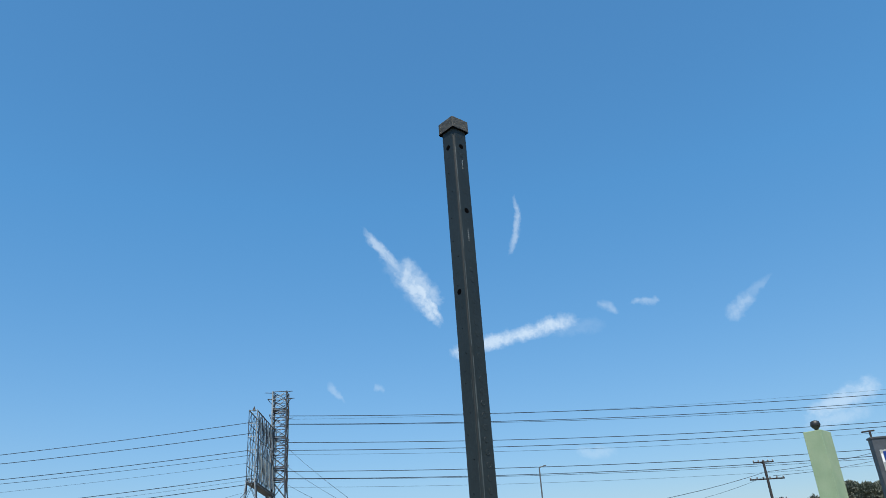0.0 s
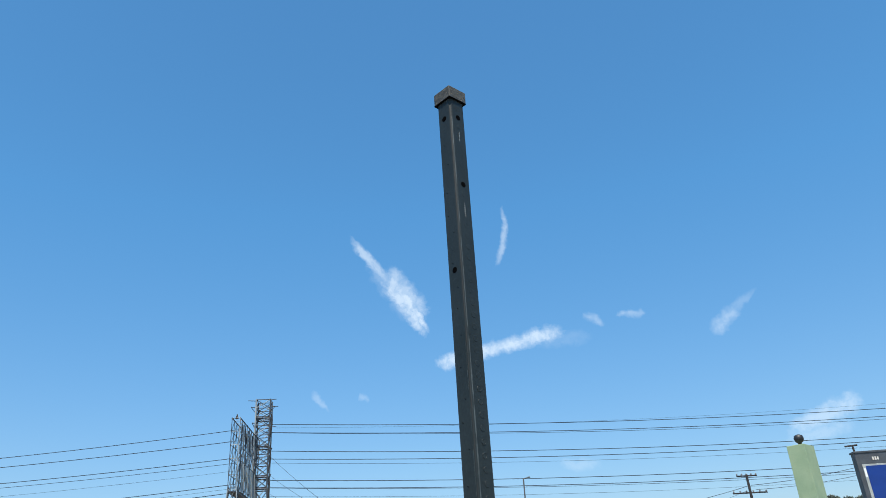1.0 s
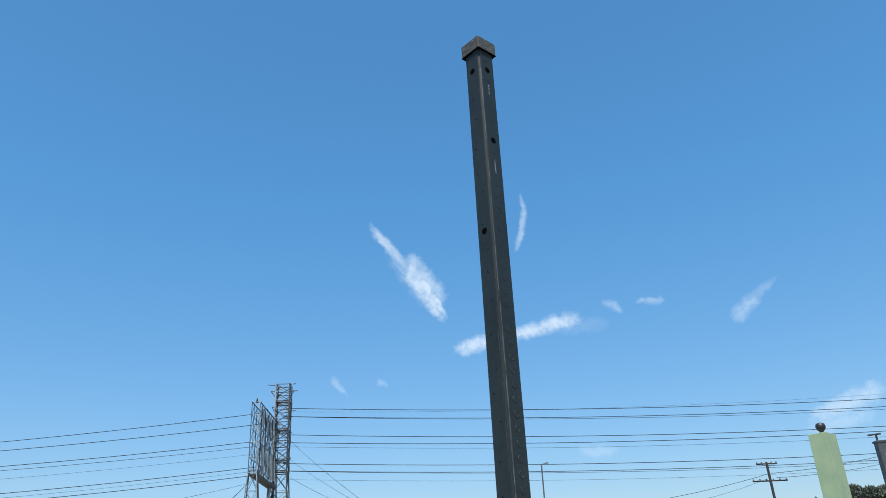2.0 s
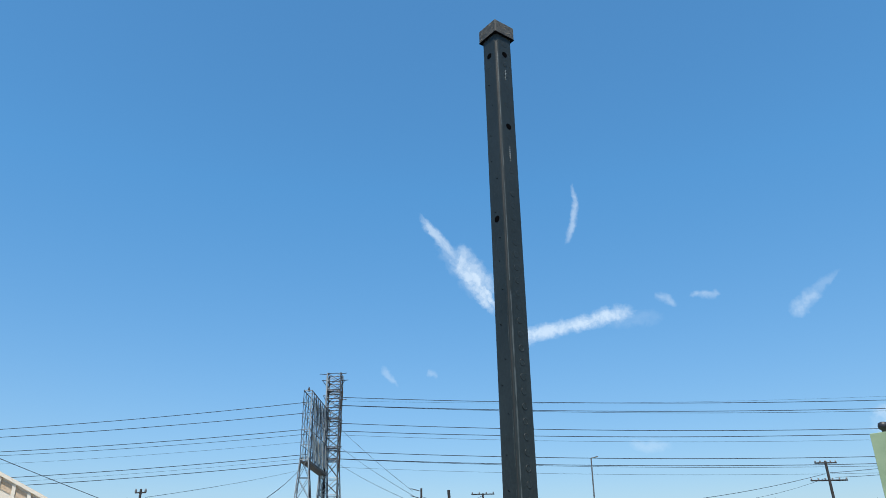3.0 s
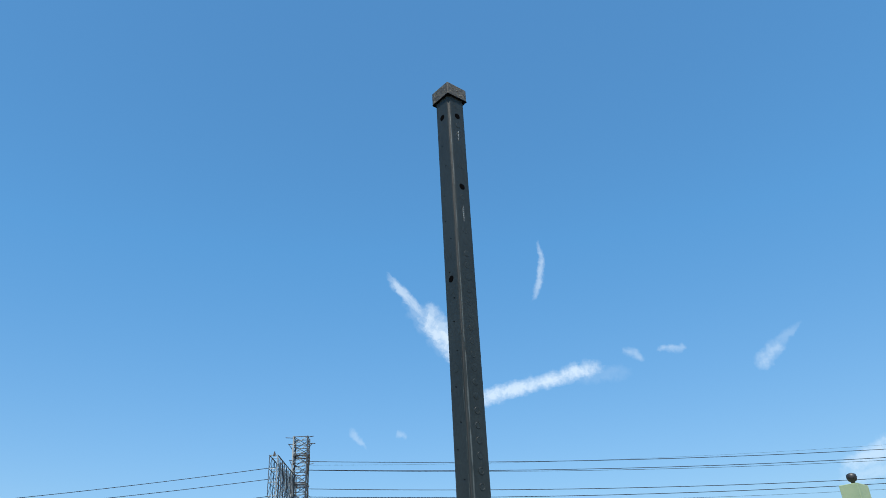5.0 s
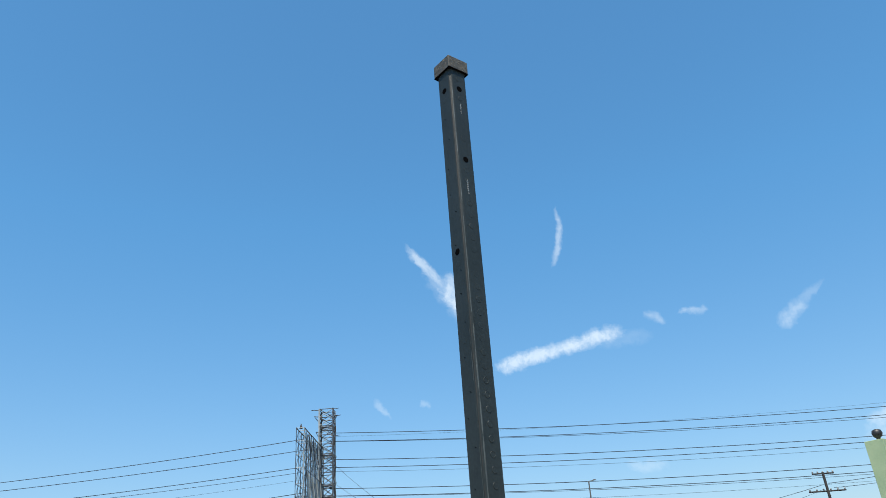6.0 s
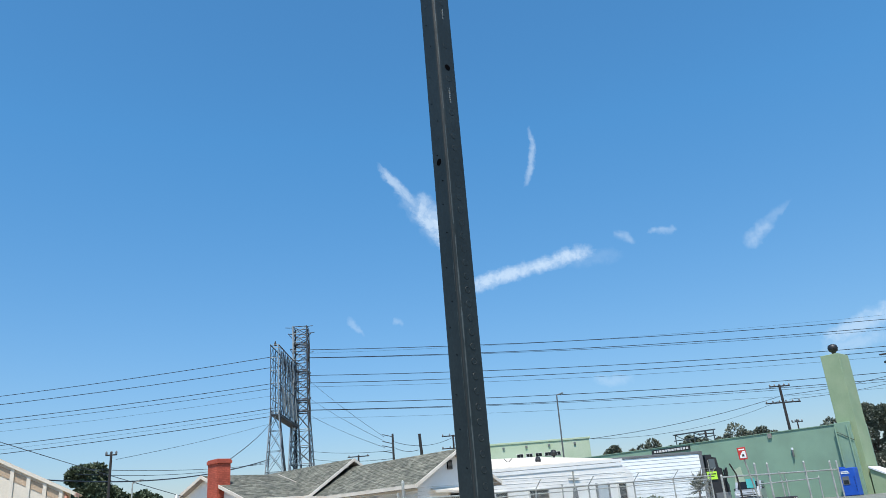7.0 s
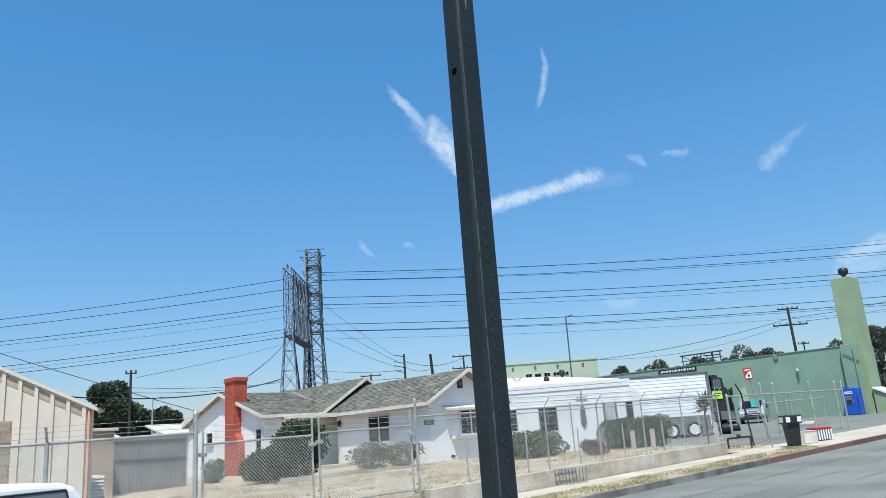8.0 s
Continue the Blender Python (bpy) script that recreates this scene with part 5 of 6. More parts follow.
for k in range(9):
    for j in range(9):
        x = 1.0 + j * 0.41 + (0.2 if k % 2 else 0)
        part("block", box((x, 20.585, 0.6 + k * 0.25), (min(x + 0.395, 4.72), 20.6, 0.835 + k * 0.25)), M_TAN, block)
tan2 = thing("tan_outbuilding", (9.0, 26.4, 0.6), "tan stucco outbuilding wall beside the board fence", "building")
part("wall", box((8.0, 26.4, 0.2), (9.1, 31, 2.75), 0.02), M_TAN, tan2)
part("coping", box((7.9, 26.3, 2.75), (9.2, 31.1, 2.85), 0.02), M_BEIGE, tan2)
meter = thing("louvred_box", (8.25, 25.6, 0.6), "white louvred box on the ground by the outbuilding", "box")
part("body", box((8.12, 25.6, 0.5), (8.56, 25.9, 1.38), 0.02), M_TRIM, meter)
for k in range(7):
    part("louvre", prism([(8.13, 25.6, 0.6 + k * 0.11), (8.13, 25.55, 0.62 + k * 0.11), (8.13, 25.58, 0.69 + k * 0.11), (8.13, 25.6, 0.69 + k * 0.11)], (0.42, 0, 0)), M_TRIM, meter)
board_fence = thing("board_fence", (11.5, 28.0, 0.6), "weathered grey board fence", "fence")
for i in range(19):
    x = 9.4 + i * 0.15
    h = 2.5 + rng.uniform(-0.03, 0.03)
    part("board", box((x, 27.9 + rng.uniform(0, 0.012), 0.55), (x + 0.142, 27.93, h)), M_GREYWOOD, board_fence)
part("cross_rail", box((9.4, 27.85, 1.78), (12.25, 27.9, 1.88)), M_GREYWOOD, board_fence)
part("cross_rail", box((9.4, 27.85, 2.42), (12.25, 27.9, 2.54)), M_GREYWOOD, board_fence)
lone("garden_edge", box((5.0, 18.3, 0.4), (7.9, 18.45, 0.86), 0.02), M_LOWWALL, "low pale concrete garden edge", "wall")
M_DULL = paint("dull_roof", (0.56, 0.56, 0.49), 0.9, 0.15, 1, 10, 0.2)
for n, (x0, x1, y, z, h) in enumerate(((20.6, 24.6, 50, 3.2, 0.75), (14.2, 16.2, 46, 2.8, 0.6))):
    far = thing("far_shed", ((x0 + x1) / 2, y, 1.0), "low shed with a pale weathered roof behind the houses", "shed", "far sheds")
    part("wall", box((x0, y, 0.3), (x1, y + 6, z)), M_TRIM, far)
    part("roof", prism([(x0 - 0.4, y - 0.3, z), (x1 + 0.4, y - 0.3, z), (x1 + 0.4, y + 3, z + h), (x0 - 0.4, y + 3, z + h)], (0, 0, 0.12)), M_DULL, far)

# ---- pale green building further back ----
GT = Matrix.Translation((59.0, 55.2, 0)) @ Matrix.Rotation(math.atan2(48.6 - 54.9, 66.4 - 59.58), 4, "Z")
far_green = thing("pale_green_building", GT @ Vector((4, 3, 1.2)), "pale green flat-roofed building with a row of small windows", "building")
part("wall", box((-3, 0, 0.5), (10.1, 9, 8.85), 0.03, None, GT), M_GREEN2, far_green)
part("parapet", box((-3.1, -0.08, 8.75), (10.2, 9.1, 8.95), 0.02, None, GT), M_GREEN2, far_green)
for i in range(5):
    x = 2.3 + i * 0.98
    w = part("window", box((x, -0.03, 7.3), (x + 0.72, 0.02, 7.72), 0.0, None, GT), M_FRAME, far_green)
    for k in range(2):
        part("pane", box((x + 0.04 + k * 0.33, -0.04, 7.34), (x + 0.35 + k * 0.33, -0.031, 7.68), 0.0, None, GT), M_GLASS, w)
for x in (0.9, 3.3, 5.7, 8.4):
    part("scupper", box((x, -0.12, 8.25), (x + 0.22, 0.0, 8.5), 0.02, None, GT), M_SIGNGREY, far_green)
part("window", box((-0.9, -0.03, 6.4), (-0.2, 0.02, 7.4), 0.0, None, GT), M_GLASS, far_green)


# ---- lattice tower and its cross frame ----
def angle_bar(p, q, w, bm=None):
    return rod(p, q, w, 4, bm)


tower = thing("lattice_tower", (69.5, 107.5, 1.6), "grey steel lattice power tower", "tower")
TC = Matrix.Translation((68.4, 106.2, 0)) @ Matrix.Rotation(radians(-42), 4, "Z")


def half_width(z):
    return 1.15 if z > 20.5 else 1.15 + (20.5 - z) * 0.058


def corner(i, z):
    h = half_width(z)
    sx, sy = ((-1, -1), (1, -1), (1, 1), (-1, 1))[i]
    return TC @ Vector((sx * h, sy * h, z))


levels = [1.5, 5.5, 9.0, 12.0, 14.8, 17.4, 20.5, 22.3, 24.1, 25.6, 27.1, 28.7, 30.2, 31.7, 33.1, 34.5]
# pale and dark bars alternate to paint sunlit and shaded members
for i in range(4):
    part("leg", angle_bar(corner(i, 1.4), corner(i, 20.5), 0.12), M_LATTICE if i % 2 else M_LITSTEEL, tower)
    part("leg", angle_bar(corner(i, 20.5), corner(i, 34.6), 0.14), M_LATTICE if i % 2 else M_LITSTEEL, tower)
for a, b in zip(levels, levels[1:]):
    for i in range(4):
        j = (i + 1) % 4
        part("strut", angle_bar(corner(i, b), corner(j, b), 0.065), M_LITSTEEL if b < 20 else M_LATTICE, tower)
        part("brace", angle_bar(corner(i, a), corner(j, b), 0.058), M_LITSTEEL, tower)
        part("brace", angle_bar(corner(j, a), corner(i, b), 0.058), M_LATTICE, tower)
for z, reach in ((33.2, 0.8), (30.6, 0.5), (26.4, 0.6), (22.3, 0.6)):
    for s in (-1, 1):
        part("cross_arm", angle_bar(TC @ Vector((s * 1.15, -1.15, z)), TC @ Vector((s * (1.15 + reach), -1.2, z + 0.1)), 0.07), M_LATTICE, tower)
        part("cross_arm", angle_bar(TC @ Vector((s * 1.15, -1.15, z - 0.9)), TC @ Vector((s * (1.15 + reach), -1.2, z + 0.1)), 0.05), M_LATTICE, tower)
# heavier belts of steel, plan bracing and the bowed jumper strings down one corner
for z in (31.7, 27.1, 22.3, 20.5):
    for i in range(4):
        part("belt", angle_bar(corner(i, z - 0.25), corner((i + 1) % 4, z - 0.25), 0.11), M_LATTICE, tower)
    part("brace", angle_bar(corner(0, z), corner(2, z), 0.06), M_LITSTEEL, tower)
    part("brace", angle_bar(corner(1, z), corner(3, z), 0.06), M_LATTICE, tower)
for z, drop in ((32.0, 3.6), (26.2, 3.2), (21.6, 3.4)):
    for k in range(4):
        a, b = k / 4, (k + 1) / 4
        bow = lambda t: TC @ Vector((1.25 + 0.32 * math.sin(math.pi * (0.25 + 0.75 * t)), -1.2, z - drop * t))
        part("jumper_string", rod(bow(a), bow(b), 0.11, 6), M_POLE, tower)
part("climbing_rail", angle_bar(TC @ Vector((1.35, -1.2, 3)), TC @ Vector((1.3, -1.2, 20)), 0.10), M_LATTICE, tower)
for s, z, reach in ((-1, 34.3, 1.3), (1, 34.4, 1.0), (1, 33.2, 1.3), (1, 29.9, 1.1)):
    part("cross_arm", angle_bar(TC @ Vector((s * 1.15, -1.15, z)), TC @ Vector((s * (1.15 + reach), -1.15, z + 0.1)), 0.06), M_LATTICE, tower)

frame_t = thing("switch_tower", (62.5, 101.5, 1.6), "grey steel lattice switch frame on two legs", "tower")
FA, FB = Vector((57.1, 95.8, 0)), Vector((68.0, 107.6, 0))


def fp(s, z, out=0.0):
    out *= 1.3
    d = (FB - FA).normalized()
    n = Vector((d.y, -d.x, 0))
    return FA.lerp(FB, s) + n * out + Vector((0, 0, z))


F_LEVELS = (18.2, 20.3, 22.5, 24.4, 26.3, 28.2)
for z in F_LEVELS:
    for out in (-0.45, 0.45):
        part("beam", angle_bar(fp(0, z, out), fp(1, z, out), 0.1 if z in (18.2, 28.2) else 0.055), M_LATTICE, frame_t)
n_bays = 9
for k in range(n_bays + 1):
    s = k / n_bays
    for out in (-0.45, 0.45):
        part("upright", angle_bar(fp(s, 18.2, out), fp(s, 28.3, out), 0.06), M_LITSTEEL if (k + (out > 0)) % 2 else M_LATTICE, frame_t)
    for z in F_LEVELS:
        part("tie", angle_bar(fp(s, z, -0.45), fp(s, z, 0.45), 0.045), M_LITSTEEL, frame_t)
    if k < n_bays:
        for m, (a, b) in enumerate(zip(F_LEVELS, F_LEVELS[1:])):
            if (k + m) % 2:
                part("brace", angle_bar(fp(s, a, 0.45), fp(s + 1 / n_bays, b, 0.45), 0.042), M_LATTICE, frame_t)
            else:
                part("brace", angle_bar(fp(s, b, 0.45), fp(s + 1 / n_bays, a, 0.45), 0.042), M_LITSTEEL, frame_t)
            part("brace", angle_bar(fp(s, a, -0.45), fp(s + 1 / n_bays, b, -0.45), 0.05), M_LITSTEEL, frame_t)
# tilted strings of pale insulators between the beams, in two tiers
for k in range(9):
    s0 = 0.12 + 0.095 * k
    part("insulator_string", rod(fp(s0, 22.2, 0.5), fp(s0 + 0.05, 18.6, 0.62), 0.10, 6), M_TRIM if k % 2 else M_LITSTEEL, frame_t)
    part("insulator_string", rod(fp(s0, 27.6, 0.5), fp(s0 + 0.04, 24.6, 0.6), 0.085, 6), M_LATTICE if k % 2 else M_LITSTEEL, frame_t)
part("walkway", prism([fp(0, 17.9, -0.5), fp(1, 17.9, -0.5), fp(1, 17.9, 0.5), fp(0, 17.9, 0.5)], (0, 0, 0.15)), M_LATTICE, frame_t)
for s, spread in ((0.03, 0.9), (0.97, 0.6)):
    legs = []
    for sx in (-1, 1):
        for sy in (-1, 1):
            foot = fp(s, 1.4, sy * (0.5 + spread)) + (FB - FA).normalized() * sx * (0.4 + spread)
            head = fp(s, 18.6, sy * 0.45) + (FB - FA).normalized() * sx * 0.4
            legs.append((foot, head))
            part("leg", angle_bar(foot, head, 0.085), M_LATTICE if sx > 0 else M_LITSTEEL, frame_t)
    order = (0, 1, 3, 2)
    for k in range(6):
        a, b = k / 6, (k + 1) / 6
        for i in range(4):
            p, q = legs[order[i]], legs[order[(i + 1) % 4]]
            part("brace", angle_bar(p[0].lerp(p[1], a), q[0].lerp(q[1], b), 0.04), M_LITSTEEL, frame_t)
            part("brace", angle_bar(q[0].lerp(q[1], a), p[0].lerp(p[1], b), 0.034), M_LATTICE, frame_t)
            part("strut", angle_bar(p[0].lerp(p[1], b), q[0].lerp(q[1], b), 0.034), M_LATTICE, frame_t)
for p, q in (((60.6, 100.2, 18.4), (64.0, 102.6, 1.5)), ((68.2, 107.7, 20.0), (70.5, 111.2, 1.5))):
    part("prop", rod(q, p, 0.22, 8, None, 0.17), M_POLE, frame_t, "dark wooden prop")
part("top_insulator", lathe([(0.25, 0), (0.2, 0.2), (0.1, 0.5), (0.04, 0.7)], fp(0.03, 28.2, 0), 8), M_POLE, frame_t)


# ---- wooden poles ----
def pole(top, foot_z, r, label, arms=(), lean=(0, 0)):
    ob = thing("utility_pole", (top[0] - lean[0], top[1] - lean[1], foot_z), label, "utility pole", "utility poles")
    foot = Vector((top[0] - lean[0], top[1] - lean[1], foot_z))
    part("shaft", rod(foot, top, r, 10, None, r * 0.7), M_POLE, ob)
    axis = Vector((0.72, -0.69, 0))
    for drop, w, pins in arms:
        c = Vector(top) - Vector((0, 0, drop))
        arm = part("cross_arm", rod(c - axis * w, c + axis * w, r * 0.42, 4), M_POLE, ob)
        for k in range(pins):
            p = c - axis * w + axis * (2 * w * (k + 0.15) / (pins - 0.7))
            part("insulator", lathe([(0.05, 0), (0.09, 0.06), (0.09, 0.22), (0.03, 0.3)], p, 6), M_SIGNGREY, arm)
    return ob


pole((91.83, 38.03, 14.1), 1.5, 0.2, "dark wooden utility pole with two cross arms", ((0.15, 1.25, 5), (2.1, 2.1, 6)), (-0.2, 0.1))
pole((22.4, 62.0, 8.85), 0.8, 0.13, "dark wooden utility pole with a transformer bracket", ((0.25, 0.45, 3),))
side_pole = pole((58.14, 70.65, 12.0), 1.4, 0.17, "dark wooden pole with side brackets")
for k, z in enumerate((11.9, 11.1, 10.6, 10.0)):
    part("bracket", rod((58.14, 70.65, z - 0.25), (57.2, 71.5, z + 0.1), 0.045, 5), M_POLE, side_pole)
pole((50.45, 57.11, 10.1), 1.3, 0.2, "leaning bare wooden pole", (), (-1.2, -0.6))
pole((70.58, 73.2, 12.4), 1.5, 0.17, "wooden pole with two short cross arms", ((0.1, 1.5, 4), (1.7, 1.6, 4)))
pole((74.0, 98.7, 12.6), 1.5, 0.2, "distant wooden pole with one cross arm", ((0.2, 1.7, 3),))
pole((143.2, 75.9, 14.7), 1.6, 0.28, "distant utility pole above the trees", ((0.5, 1.7, 3), (2.0, 1.9, 3)))
pole((100.5, 40.4, 10.6), 1.6, 0.12, "distant utility pole beside the green chimney", ((0.3, 0.7, 4),))
pole((37.4, 90.9, 7.3), 0.9, 0.16, "thin distant pole behind the trees", ((0.4, 1.2, 3),))
thin = thing("street_lamp", (26.2, 67.1, 0.7), "thin pale grey lamp post far behind the fence", "street lamp")
part("shaft", rod((26.2, 67.1, 0.6), (26.2, 67.1, 6.80), 0.09, 8, None, 0.06), M_GALV, thin)
part("arm", rod((26.2, 67.1, 6.80), (26.2 + 0.5, 67.1 - 0.45, 6.80 + 0.2), 0.045, 6), M_GALV, thin)
part("lamp_head", box((26.2 + 0.4, 67.1 - 0.55, 6.80 + 0.15), (26.2 + 0.75, 67.1 - 0.35, 6.80 + 0.27), 0.03), M_SIGNGREY, thin)
lamp = thing("street_lamp", (56.5, 44.2, 1.2), "slim steel lamp post with a short arm", "street lamp")
part("shaft", rod((57.3, 44.9, 1.1), (56.03, 43.78, 12.05), 0.09, 8, None, 0.06), M_SIGNGREY, lamp)
part("arm", rod((56.03, 43.78, 12.0), (56.5, 43.4, 12.15), 0.05, 6), M_SIGNGREY, lamp)
part("lamp_head", box((56.3, 43.35, 12.08), (56.55, 43.5, 12.18), 0.03), M_SIGNGREY, lamp)


# ---- overhead wires ----
def wire(p, q, sag, r, name="power_line", label="dark overhead power line", group="power lines"):
    p, q = Vector(p), Vector(q)
    n = 20
    pts = [p.lerp(q, i / n) - Vector((0, 0, sag * 4 * (i / n) * (1 - i / n))) for i in range(n + 1)]
    verts, faces = [], []
    d = (q - p).normalized()
    side = Vector((d.y, -d.x, 0)).normalized()
    for c in pts:
        for k in range(3):
            a = 2 * math.pi * k / 3
            verts.append(c + side * r * math.cos(a) + Vector((0, 0, r * math.sin(a))))
    for i in range(n):
        for k in range(3):
            j = (k + 1) % 3
            faces.append((3 * i + k, 3 * i + j, 3 * i + 3 + j, 3 * i + 3 + k))
    me = bpy.data.meshes.new(name)
    me.from_pydata(verts, [], faces)
    me.materials.append(M_CABLE)
    return tagged(new(name, me), label, "cable", group)


RX, RY = (70.5, 105.6), (140.6, 40.9)
for z0, z1, w in ((30.91, 28.91, 0.058), (29.54, 27.54, 0.058), (26.53, 24.25, 0.058), (25.25, 23.43, 0.058), (24.6, 22.5, 0.025), (21.9, 19.85, 0.058), (20.75, 18.75, 0.058), (19.4, 17.3, 0.022), (30.3, 29.6, 0.015), (29.5, 27.1, 0.035), (20.7, 18.35, 0.035)):
    k = 1.3
    end = (RX[0] + (RY[0] - RX[0]) * k, RX[1] + (RY[1] - RX[1]) * k, z0 + (z1 - z0) * k + 1.0)
    start = (RX[0] - (RY[0] - RX[0]) * 0.018, RX[1] - (RY[1] - RX[1]) * 0.018, z0)
    wire(start, end, 1.4, w)
LX, LY = (66.4, 109.0), (30.0, 143.8)
for z0, z1, w in ((30.19, 26.82, 0.058), (28.37, 25.45, 0.058), (25.63, 22.99, 0.058), (24.81, 22.35, 0.04), (23.6, 21.0, 0.022), (21.52, 18.7, 0.058), (20.24, 17.33, 0.058), (20.9, 18.0, 0.022)):
    k = 1.35
    end = (LX[0] + (LY[0] - LX[0]) * k, LX[1] + (LY[1] - LX[1]) * k, z0 + (z1 - z0) * k + 0.5)
    wire((*LX, z0), end, 0.5, w)
# guy and service wires
for p, q, sag, r in (
    ((6.72, 38.45, 7.31), (16.25, 35.38, 3.76), 0.05, 0.018),
    ((21.8, 76.3, 8.0), (58.8, 99.7, 12.2), 1.2, 0.075),
    ((23.3, 74.7, 8.8), (58.8, 99.8, 11.6), 0.5, 0.030),
    ((23.7, 74.4, 8.3), (58.8, 99.7, 11.9), 0.8, 0.030),
    ((58.2, 98.4, 17.4), (29.2, 55.5, 7.6), 0.3, 0.040),
    ((69.3, 106.1, 26.0), (56.8, 70.6, 11.6), 0.3, 0.030),
    ((69.5, 106.8, 23.2), (57.0, 70.7, 11.1), 0.3, 0.030),
    ((69.8, 107.3, 20.4), (57.0, 70.8, 10.4), 0.3, 0.030),
    ((71.2, 108.2, 14.3), (58.9, 72.0, 10.2), 0.3, 0.030),
    ((57.7, 70.0, 11.0), (70.0, 72.3, 12.1), 0.8, 0.030),
    ((57.8, 70.2, 10.4), (50.7, 57.7, 8.6), 0.3, 0.030),
    ((68.3, 49.6, 8.9), (91.3, 38.1, 12.7), 0.5, 0.030),
    ((68.3, 49.6, 8.9), (91.3, 38.2, 12.2), 1.1, 0.020),
    ((91.7, 37.7, 12.8), (126.4, 31.9, 17.7), 0.4, 0.035),
    ((92.2, 37.4, 12.3), (126.5, 32.2, 16.5), 0.4, 0.030),
    ((59.4, 71.9, 9.3), (71.3, 108.5, 13.1), 0.4, 0.030),
    ((22.6, 61.4, 8.2), (57.6, 96.6, 17.0), 0.2, 0.020),
):
    wire(p, q, sag, r, "service_wire", "thin dark overhead service wire", "service wires")

# ---- trees ----
tree((28.8, 84.0, 0.5), 9.6, 3.1, M_TREE, 31, "dense dark green tree behind the sheds", 9000, 0.36, 0.35, low=0.12)
tree((34.0, 84.0, 0.6), 6.6, 2.2, M_TREE, 32, "smaller dark green tree behind the sheds", 4500, 0.42, 0.25, low=0.12)
tree((28.0, 83.2, 0.5), 7.6, 2.7, M_TREE, 36, "dark green tree crowding the tall one", 6500, 0.42, 0.3, low=0.25)
tree((26.6, 84.0, 0.5), 6.2, 2.4, M_TREE, 33, "low dark green tree beside the tall one", 4200, 0.42, 0.25, low=0.1)
tree((31.4, 84.5, 0.5), 6.8, 2.4, M_TREE, 34, "dark green tree filling the gap behind the sheds", 4600, 0.42, 0.25, low=0.1)
r = random.Random(15)
for n, (x, y, h, s) in enumerate(((134.0, 82.5, 12.3, 3.4), (130.0, 88.0, 9.5, 2.4), (139.5, 77.5, 12.4, 2.8), (143.5, 73.5, 11.5, 2.4), (146.0, 71.0, 14.0, 4.6), (148.0, 69.3, 12.2, 4.0), (156.0, 61.0, 11.0, 3.4), (127.0, 90.0, 9.2, 2.6), (150.0, 67.5, 13.0, 3.6), (153.5, 64.0, 11.6, 3.0), (159.5, 57.8, 13.6, 3.6), (165.0, 52.5, 15.8, 5.0), (168.5, 47.5, 15.4, 6.0), (171.0, 44.0, 12.5, 5.6), (121.0, 82.6, 10.9, 2.2), (132.0, 86.0, 10.6, 2.2), (136.8, 80.3, 10.6, 2.0), (141.5, 75.6, 11.4, 2.2), (151.8, 66.0, 12.0, 2.6), (145.0, 72.5, 12.0, 2.4), (124.0, 84.5, 10.2, 2.0))):
    tree((x, y, 1.5), h, s, M_HAZYLEAF, 40 + n, "distant olive-green tree above the roofs", 3200 if n not in (11, 12, 13) else 11000, 0.5, 0.35, "far trees", 0.5 if n not in (11, 12, 13) else 0.15)

# ---- white pickup at the far kerb ----
pick = thing("pickup_truck", (0.6, 8.4, 0.02), "white pickup truck parked at the kerb", "pickup truck")
y0, y1 = 7.75, 9.35
PK = -0.02  # stands a little further along
side = [(-1.9, 0, 0.62), (-1.9, 0, 0.98), (0.25, 0, 1.0), (0.5, 0, 1.50), (0.75, 0, 1.585), (1.95, 0, 1.60), (2.18, 0, 1.585), (2.3, 0, 1.535), (2.37, 0, 1.43), (2.42, 0, 1.05), (2.5, 0, 1.0), (4.1, 0, 0.97), (4.1, 0, 0.5), (-1.9, 0, 0.5)]
bm = prism([(x + PK, y0, z) for x, _, z in side], (0, y1 - y0, 0))
bmesh.ops.bevel(bm, geom=[e for e in bm.edges if abs(e.verts[0].co.y - e.verts[1].co.y) < 0.01 and e.verts[0].co.z > 0.9], offset=0.05, segments=3, affect="EDGES", profile=0.5)
part("body", bm, M_WHITE, pick)
part("side_window", prism([(1.05, y0 - 0.006, 1.06), (1.25, y0 - 0.006, 1.49), (2.2, y0 - 0.006, 1.505), (2.32, y0 - 0.006, 1.06)], (0, 0.02, 0)), glass("cab_glass", (0.17, 0.185, 0.19)), pick)
for a, b in (((1.04, 1.04), (1.24, 1.5)), ((1.24, 1.5), (2.2, 1.515)), ((2.2, 1.515), (2.33, 1.04))):
    part("window_seal", rod((a[0], y0 - 0.004, a[1]), (b[0], y0 - 0.004, b[1]), 0.011, 5), M_BLACK, pick)
part("mullion", box((1.75, y0 - 0.014, 1.06), (1.77, y0 - 0.002, 1.5)), M_BLACK, pick)
for x in (-1.0, 3.2):
    for y in (y0 - 0.02, y1 - 0.2):
        w = part("wheel", rod((x, y, rise(x) + 0.33), (x, y + 0.22, rise(x) + 0.33), 0.33, 18), M_RUBBER, pick)
        part("rim", rod((x, y - 0.01, rise(x) + 0.33), (x, y + 0.01, rise(x) + 0.33), 0.19, 14), M_GALV, w)
for x in (-1.95, 4.08):
    part("bumper", box((x, y0 + 0.05, 0.45), (x + 0.12, y1 - 0.05, 0.62), 0.03), M_GALV, pick)
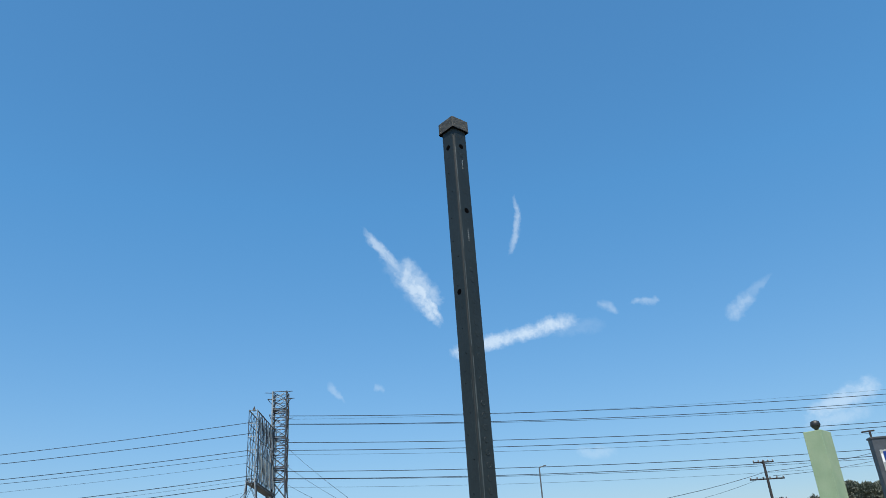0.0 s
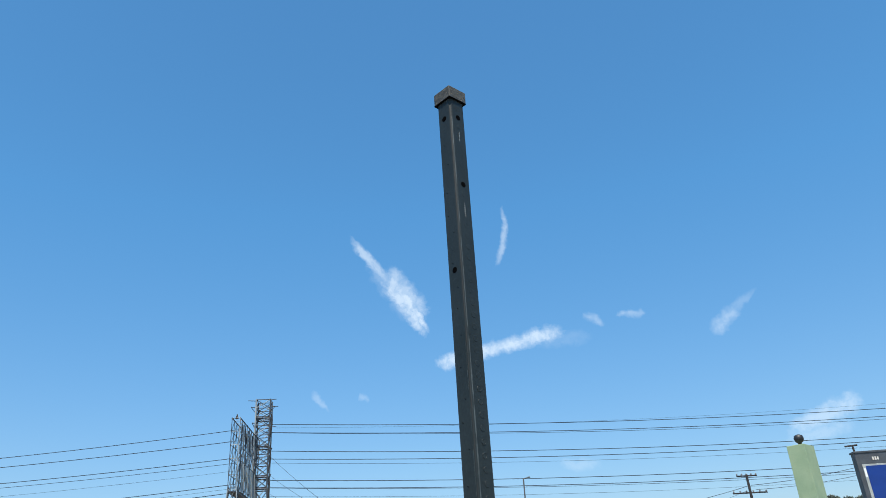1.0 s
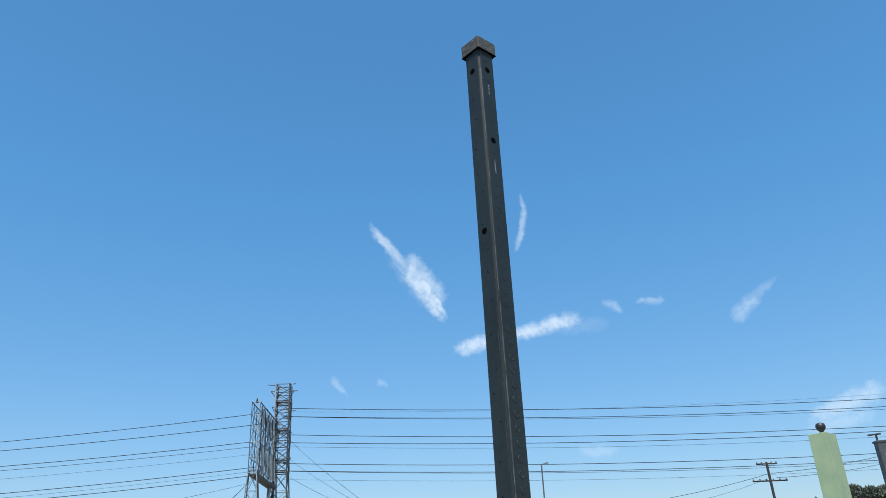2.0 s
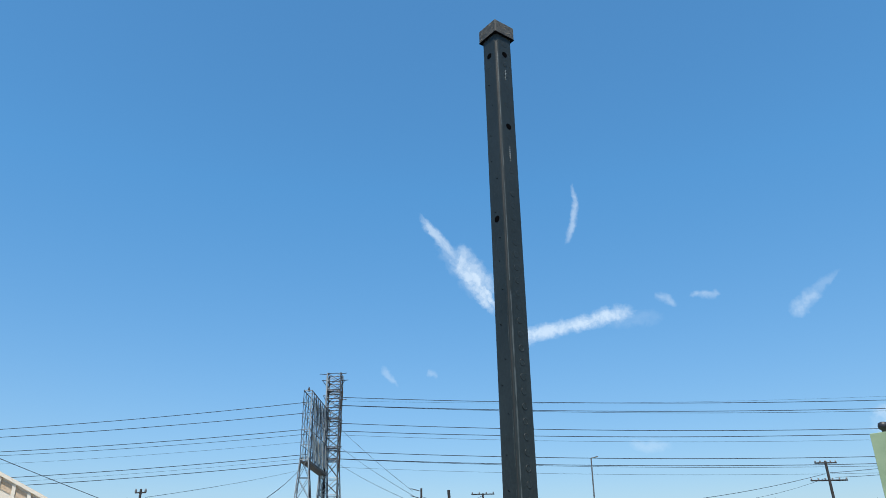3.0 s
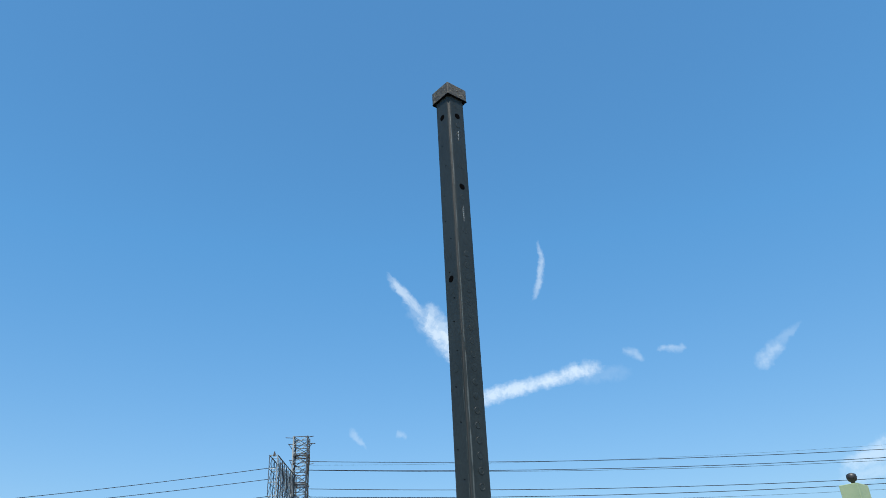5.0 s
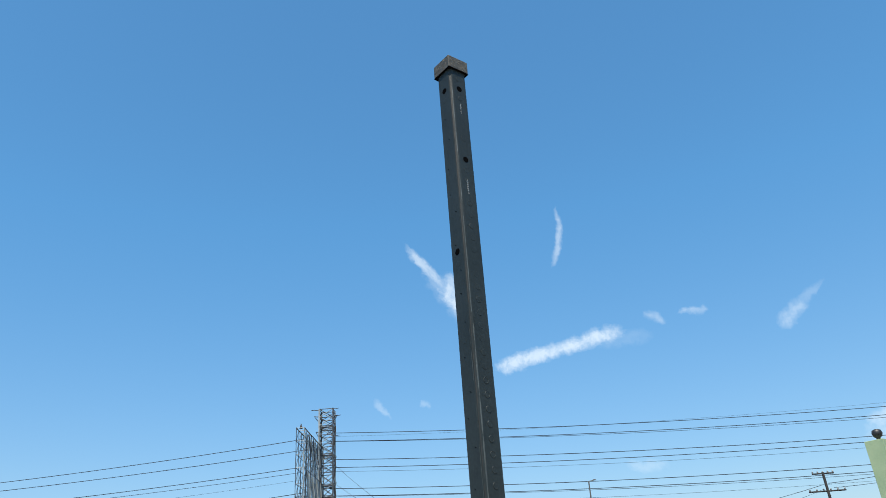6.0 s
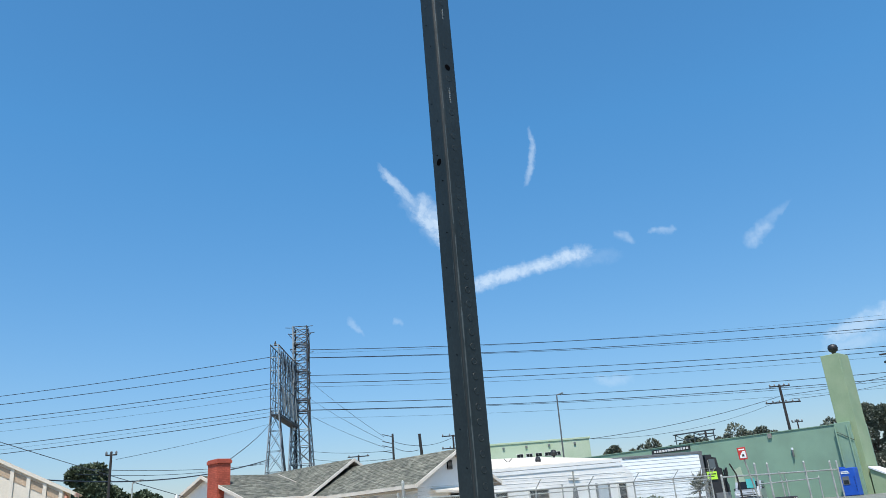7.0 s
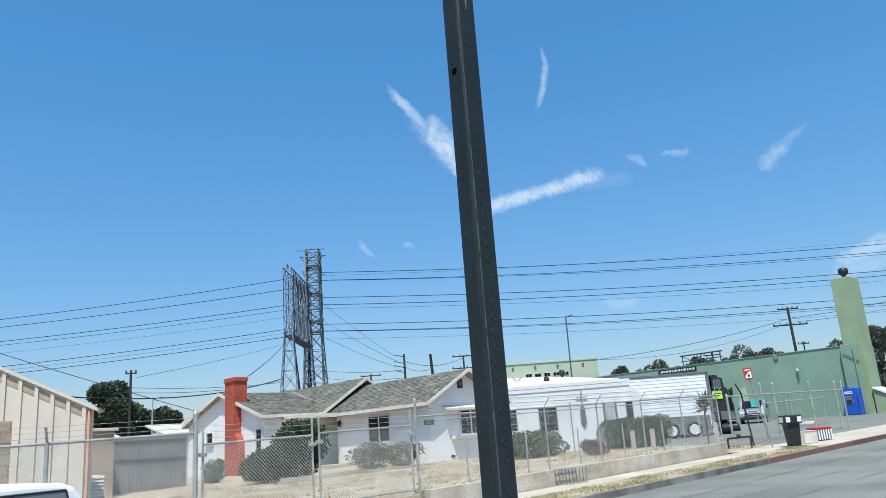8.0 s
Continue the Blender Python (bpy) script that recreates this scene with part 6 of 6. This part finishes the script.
part("mirror", box((2.45, y0 - 0.2, 1.05), (2.55, y0 - 0.02, 1.22), 0.03), M_BLACK, pick)

pick.location.x += 0.09

# ---- blue sign on a post past the green chimney ----
SGT = Matrix.Translation((49.99, 13.94, 0)) @ Matrix.Rotation(math.atan2(12.43 - 14.12, 51.31 - 49.93), 4, "Z")
pylon = thing("pylon_sign", SGT @ Vector((0.6, 0.3, 1.1)), "grey sign cabinet with a blue face on a dark post", "sign")
cab = part("cabinet", box((0.0, 0.0, 5.0), (4.6, 0.55, 8.72), 0.03, None, SGT), M_CABINET, pylon)
part("top_trim", box((-0.05, -0.04, 8.68), (4.65, 0.6, 8.8), 0.02, None, SGT), M_CABINET, cab)
part("panel_frame", box((0.26, -0.03, 4.9), (4.4, 0.0, 8.02), 0.01, None, SGT), M_GALV, cab)
facep = part("blue_face", box((0.42, -0.05, 4.9), (4.25, -0.031, 7.92), 0.005, None, SGT), M_SIGNBLUE, cab)
part("white_shape", box((1.7, -0.06, 5.2), (3.6, -0.051, 6.2), 0.1, None, SGT), M_WHITE, facep)
part("blue_shape", box((1.78, -0.068, 5.28), (3.52, -0.061, 6.12), 0.08, None, SGT), M_SIGNBLUE, facep)
part("pale_strip", box((0.28, -0.04, 7.3), (0.4, -0.031, 7.8), 0.0, None, SGT), M_WHITE, cab)
for x in (0.95, 1.09, 1.23):
    part("writing_bar", box((x, -0.012, 8.24), (x + 0.09, -0.002, 8.43), 0.0, None, SGT), M_TRIM, cab)
part("post", box((0.25, 0.1, 1.0), (0.6, 0.45, 5.0), 0.01, None, SGT), M_POLE, pylon)
part("post", box((3.9, 0.1, 1.0), (4.25, 0.45, 5.0), 0.01, None, SGT), M_POLE, pylon)
t0 = SGT @ Vector((0.12, 0.2, 8.8))
part("antenna_mast", rod(t0, t0 + Vector((0, 0, 0.35)), 0.06, 6), M_POLE, pylon)
part("antenna_arm", rod(SGT @ Vector((-0.35, 0.2, 9.15)), SGT @ Vector((0.4, 0.2, 9.2)), 0.05, 6), M_POLE, pylon)
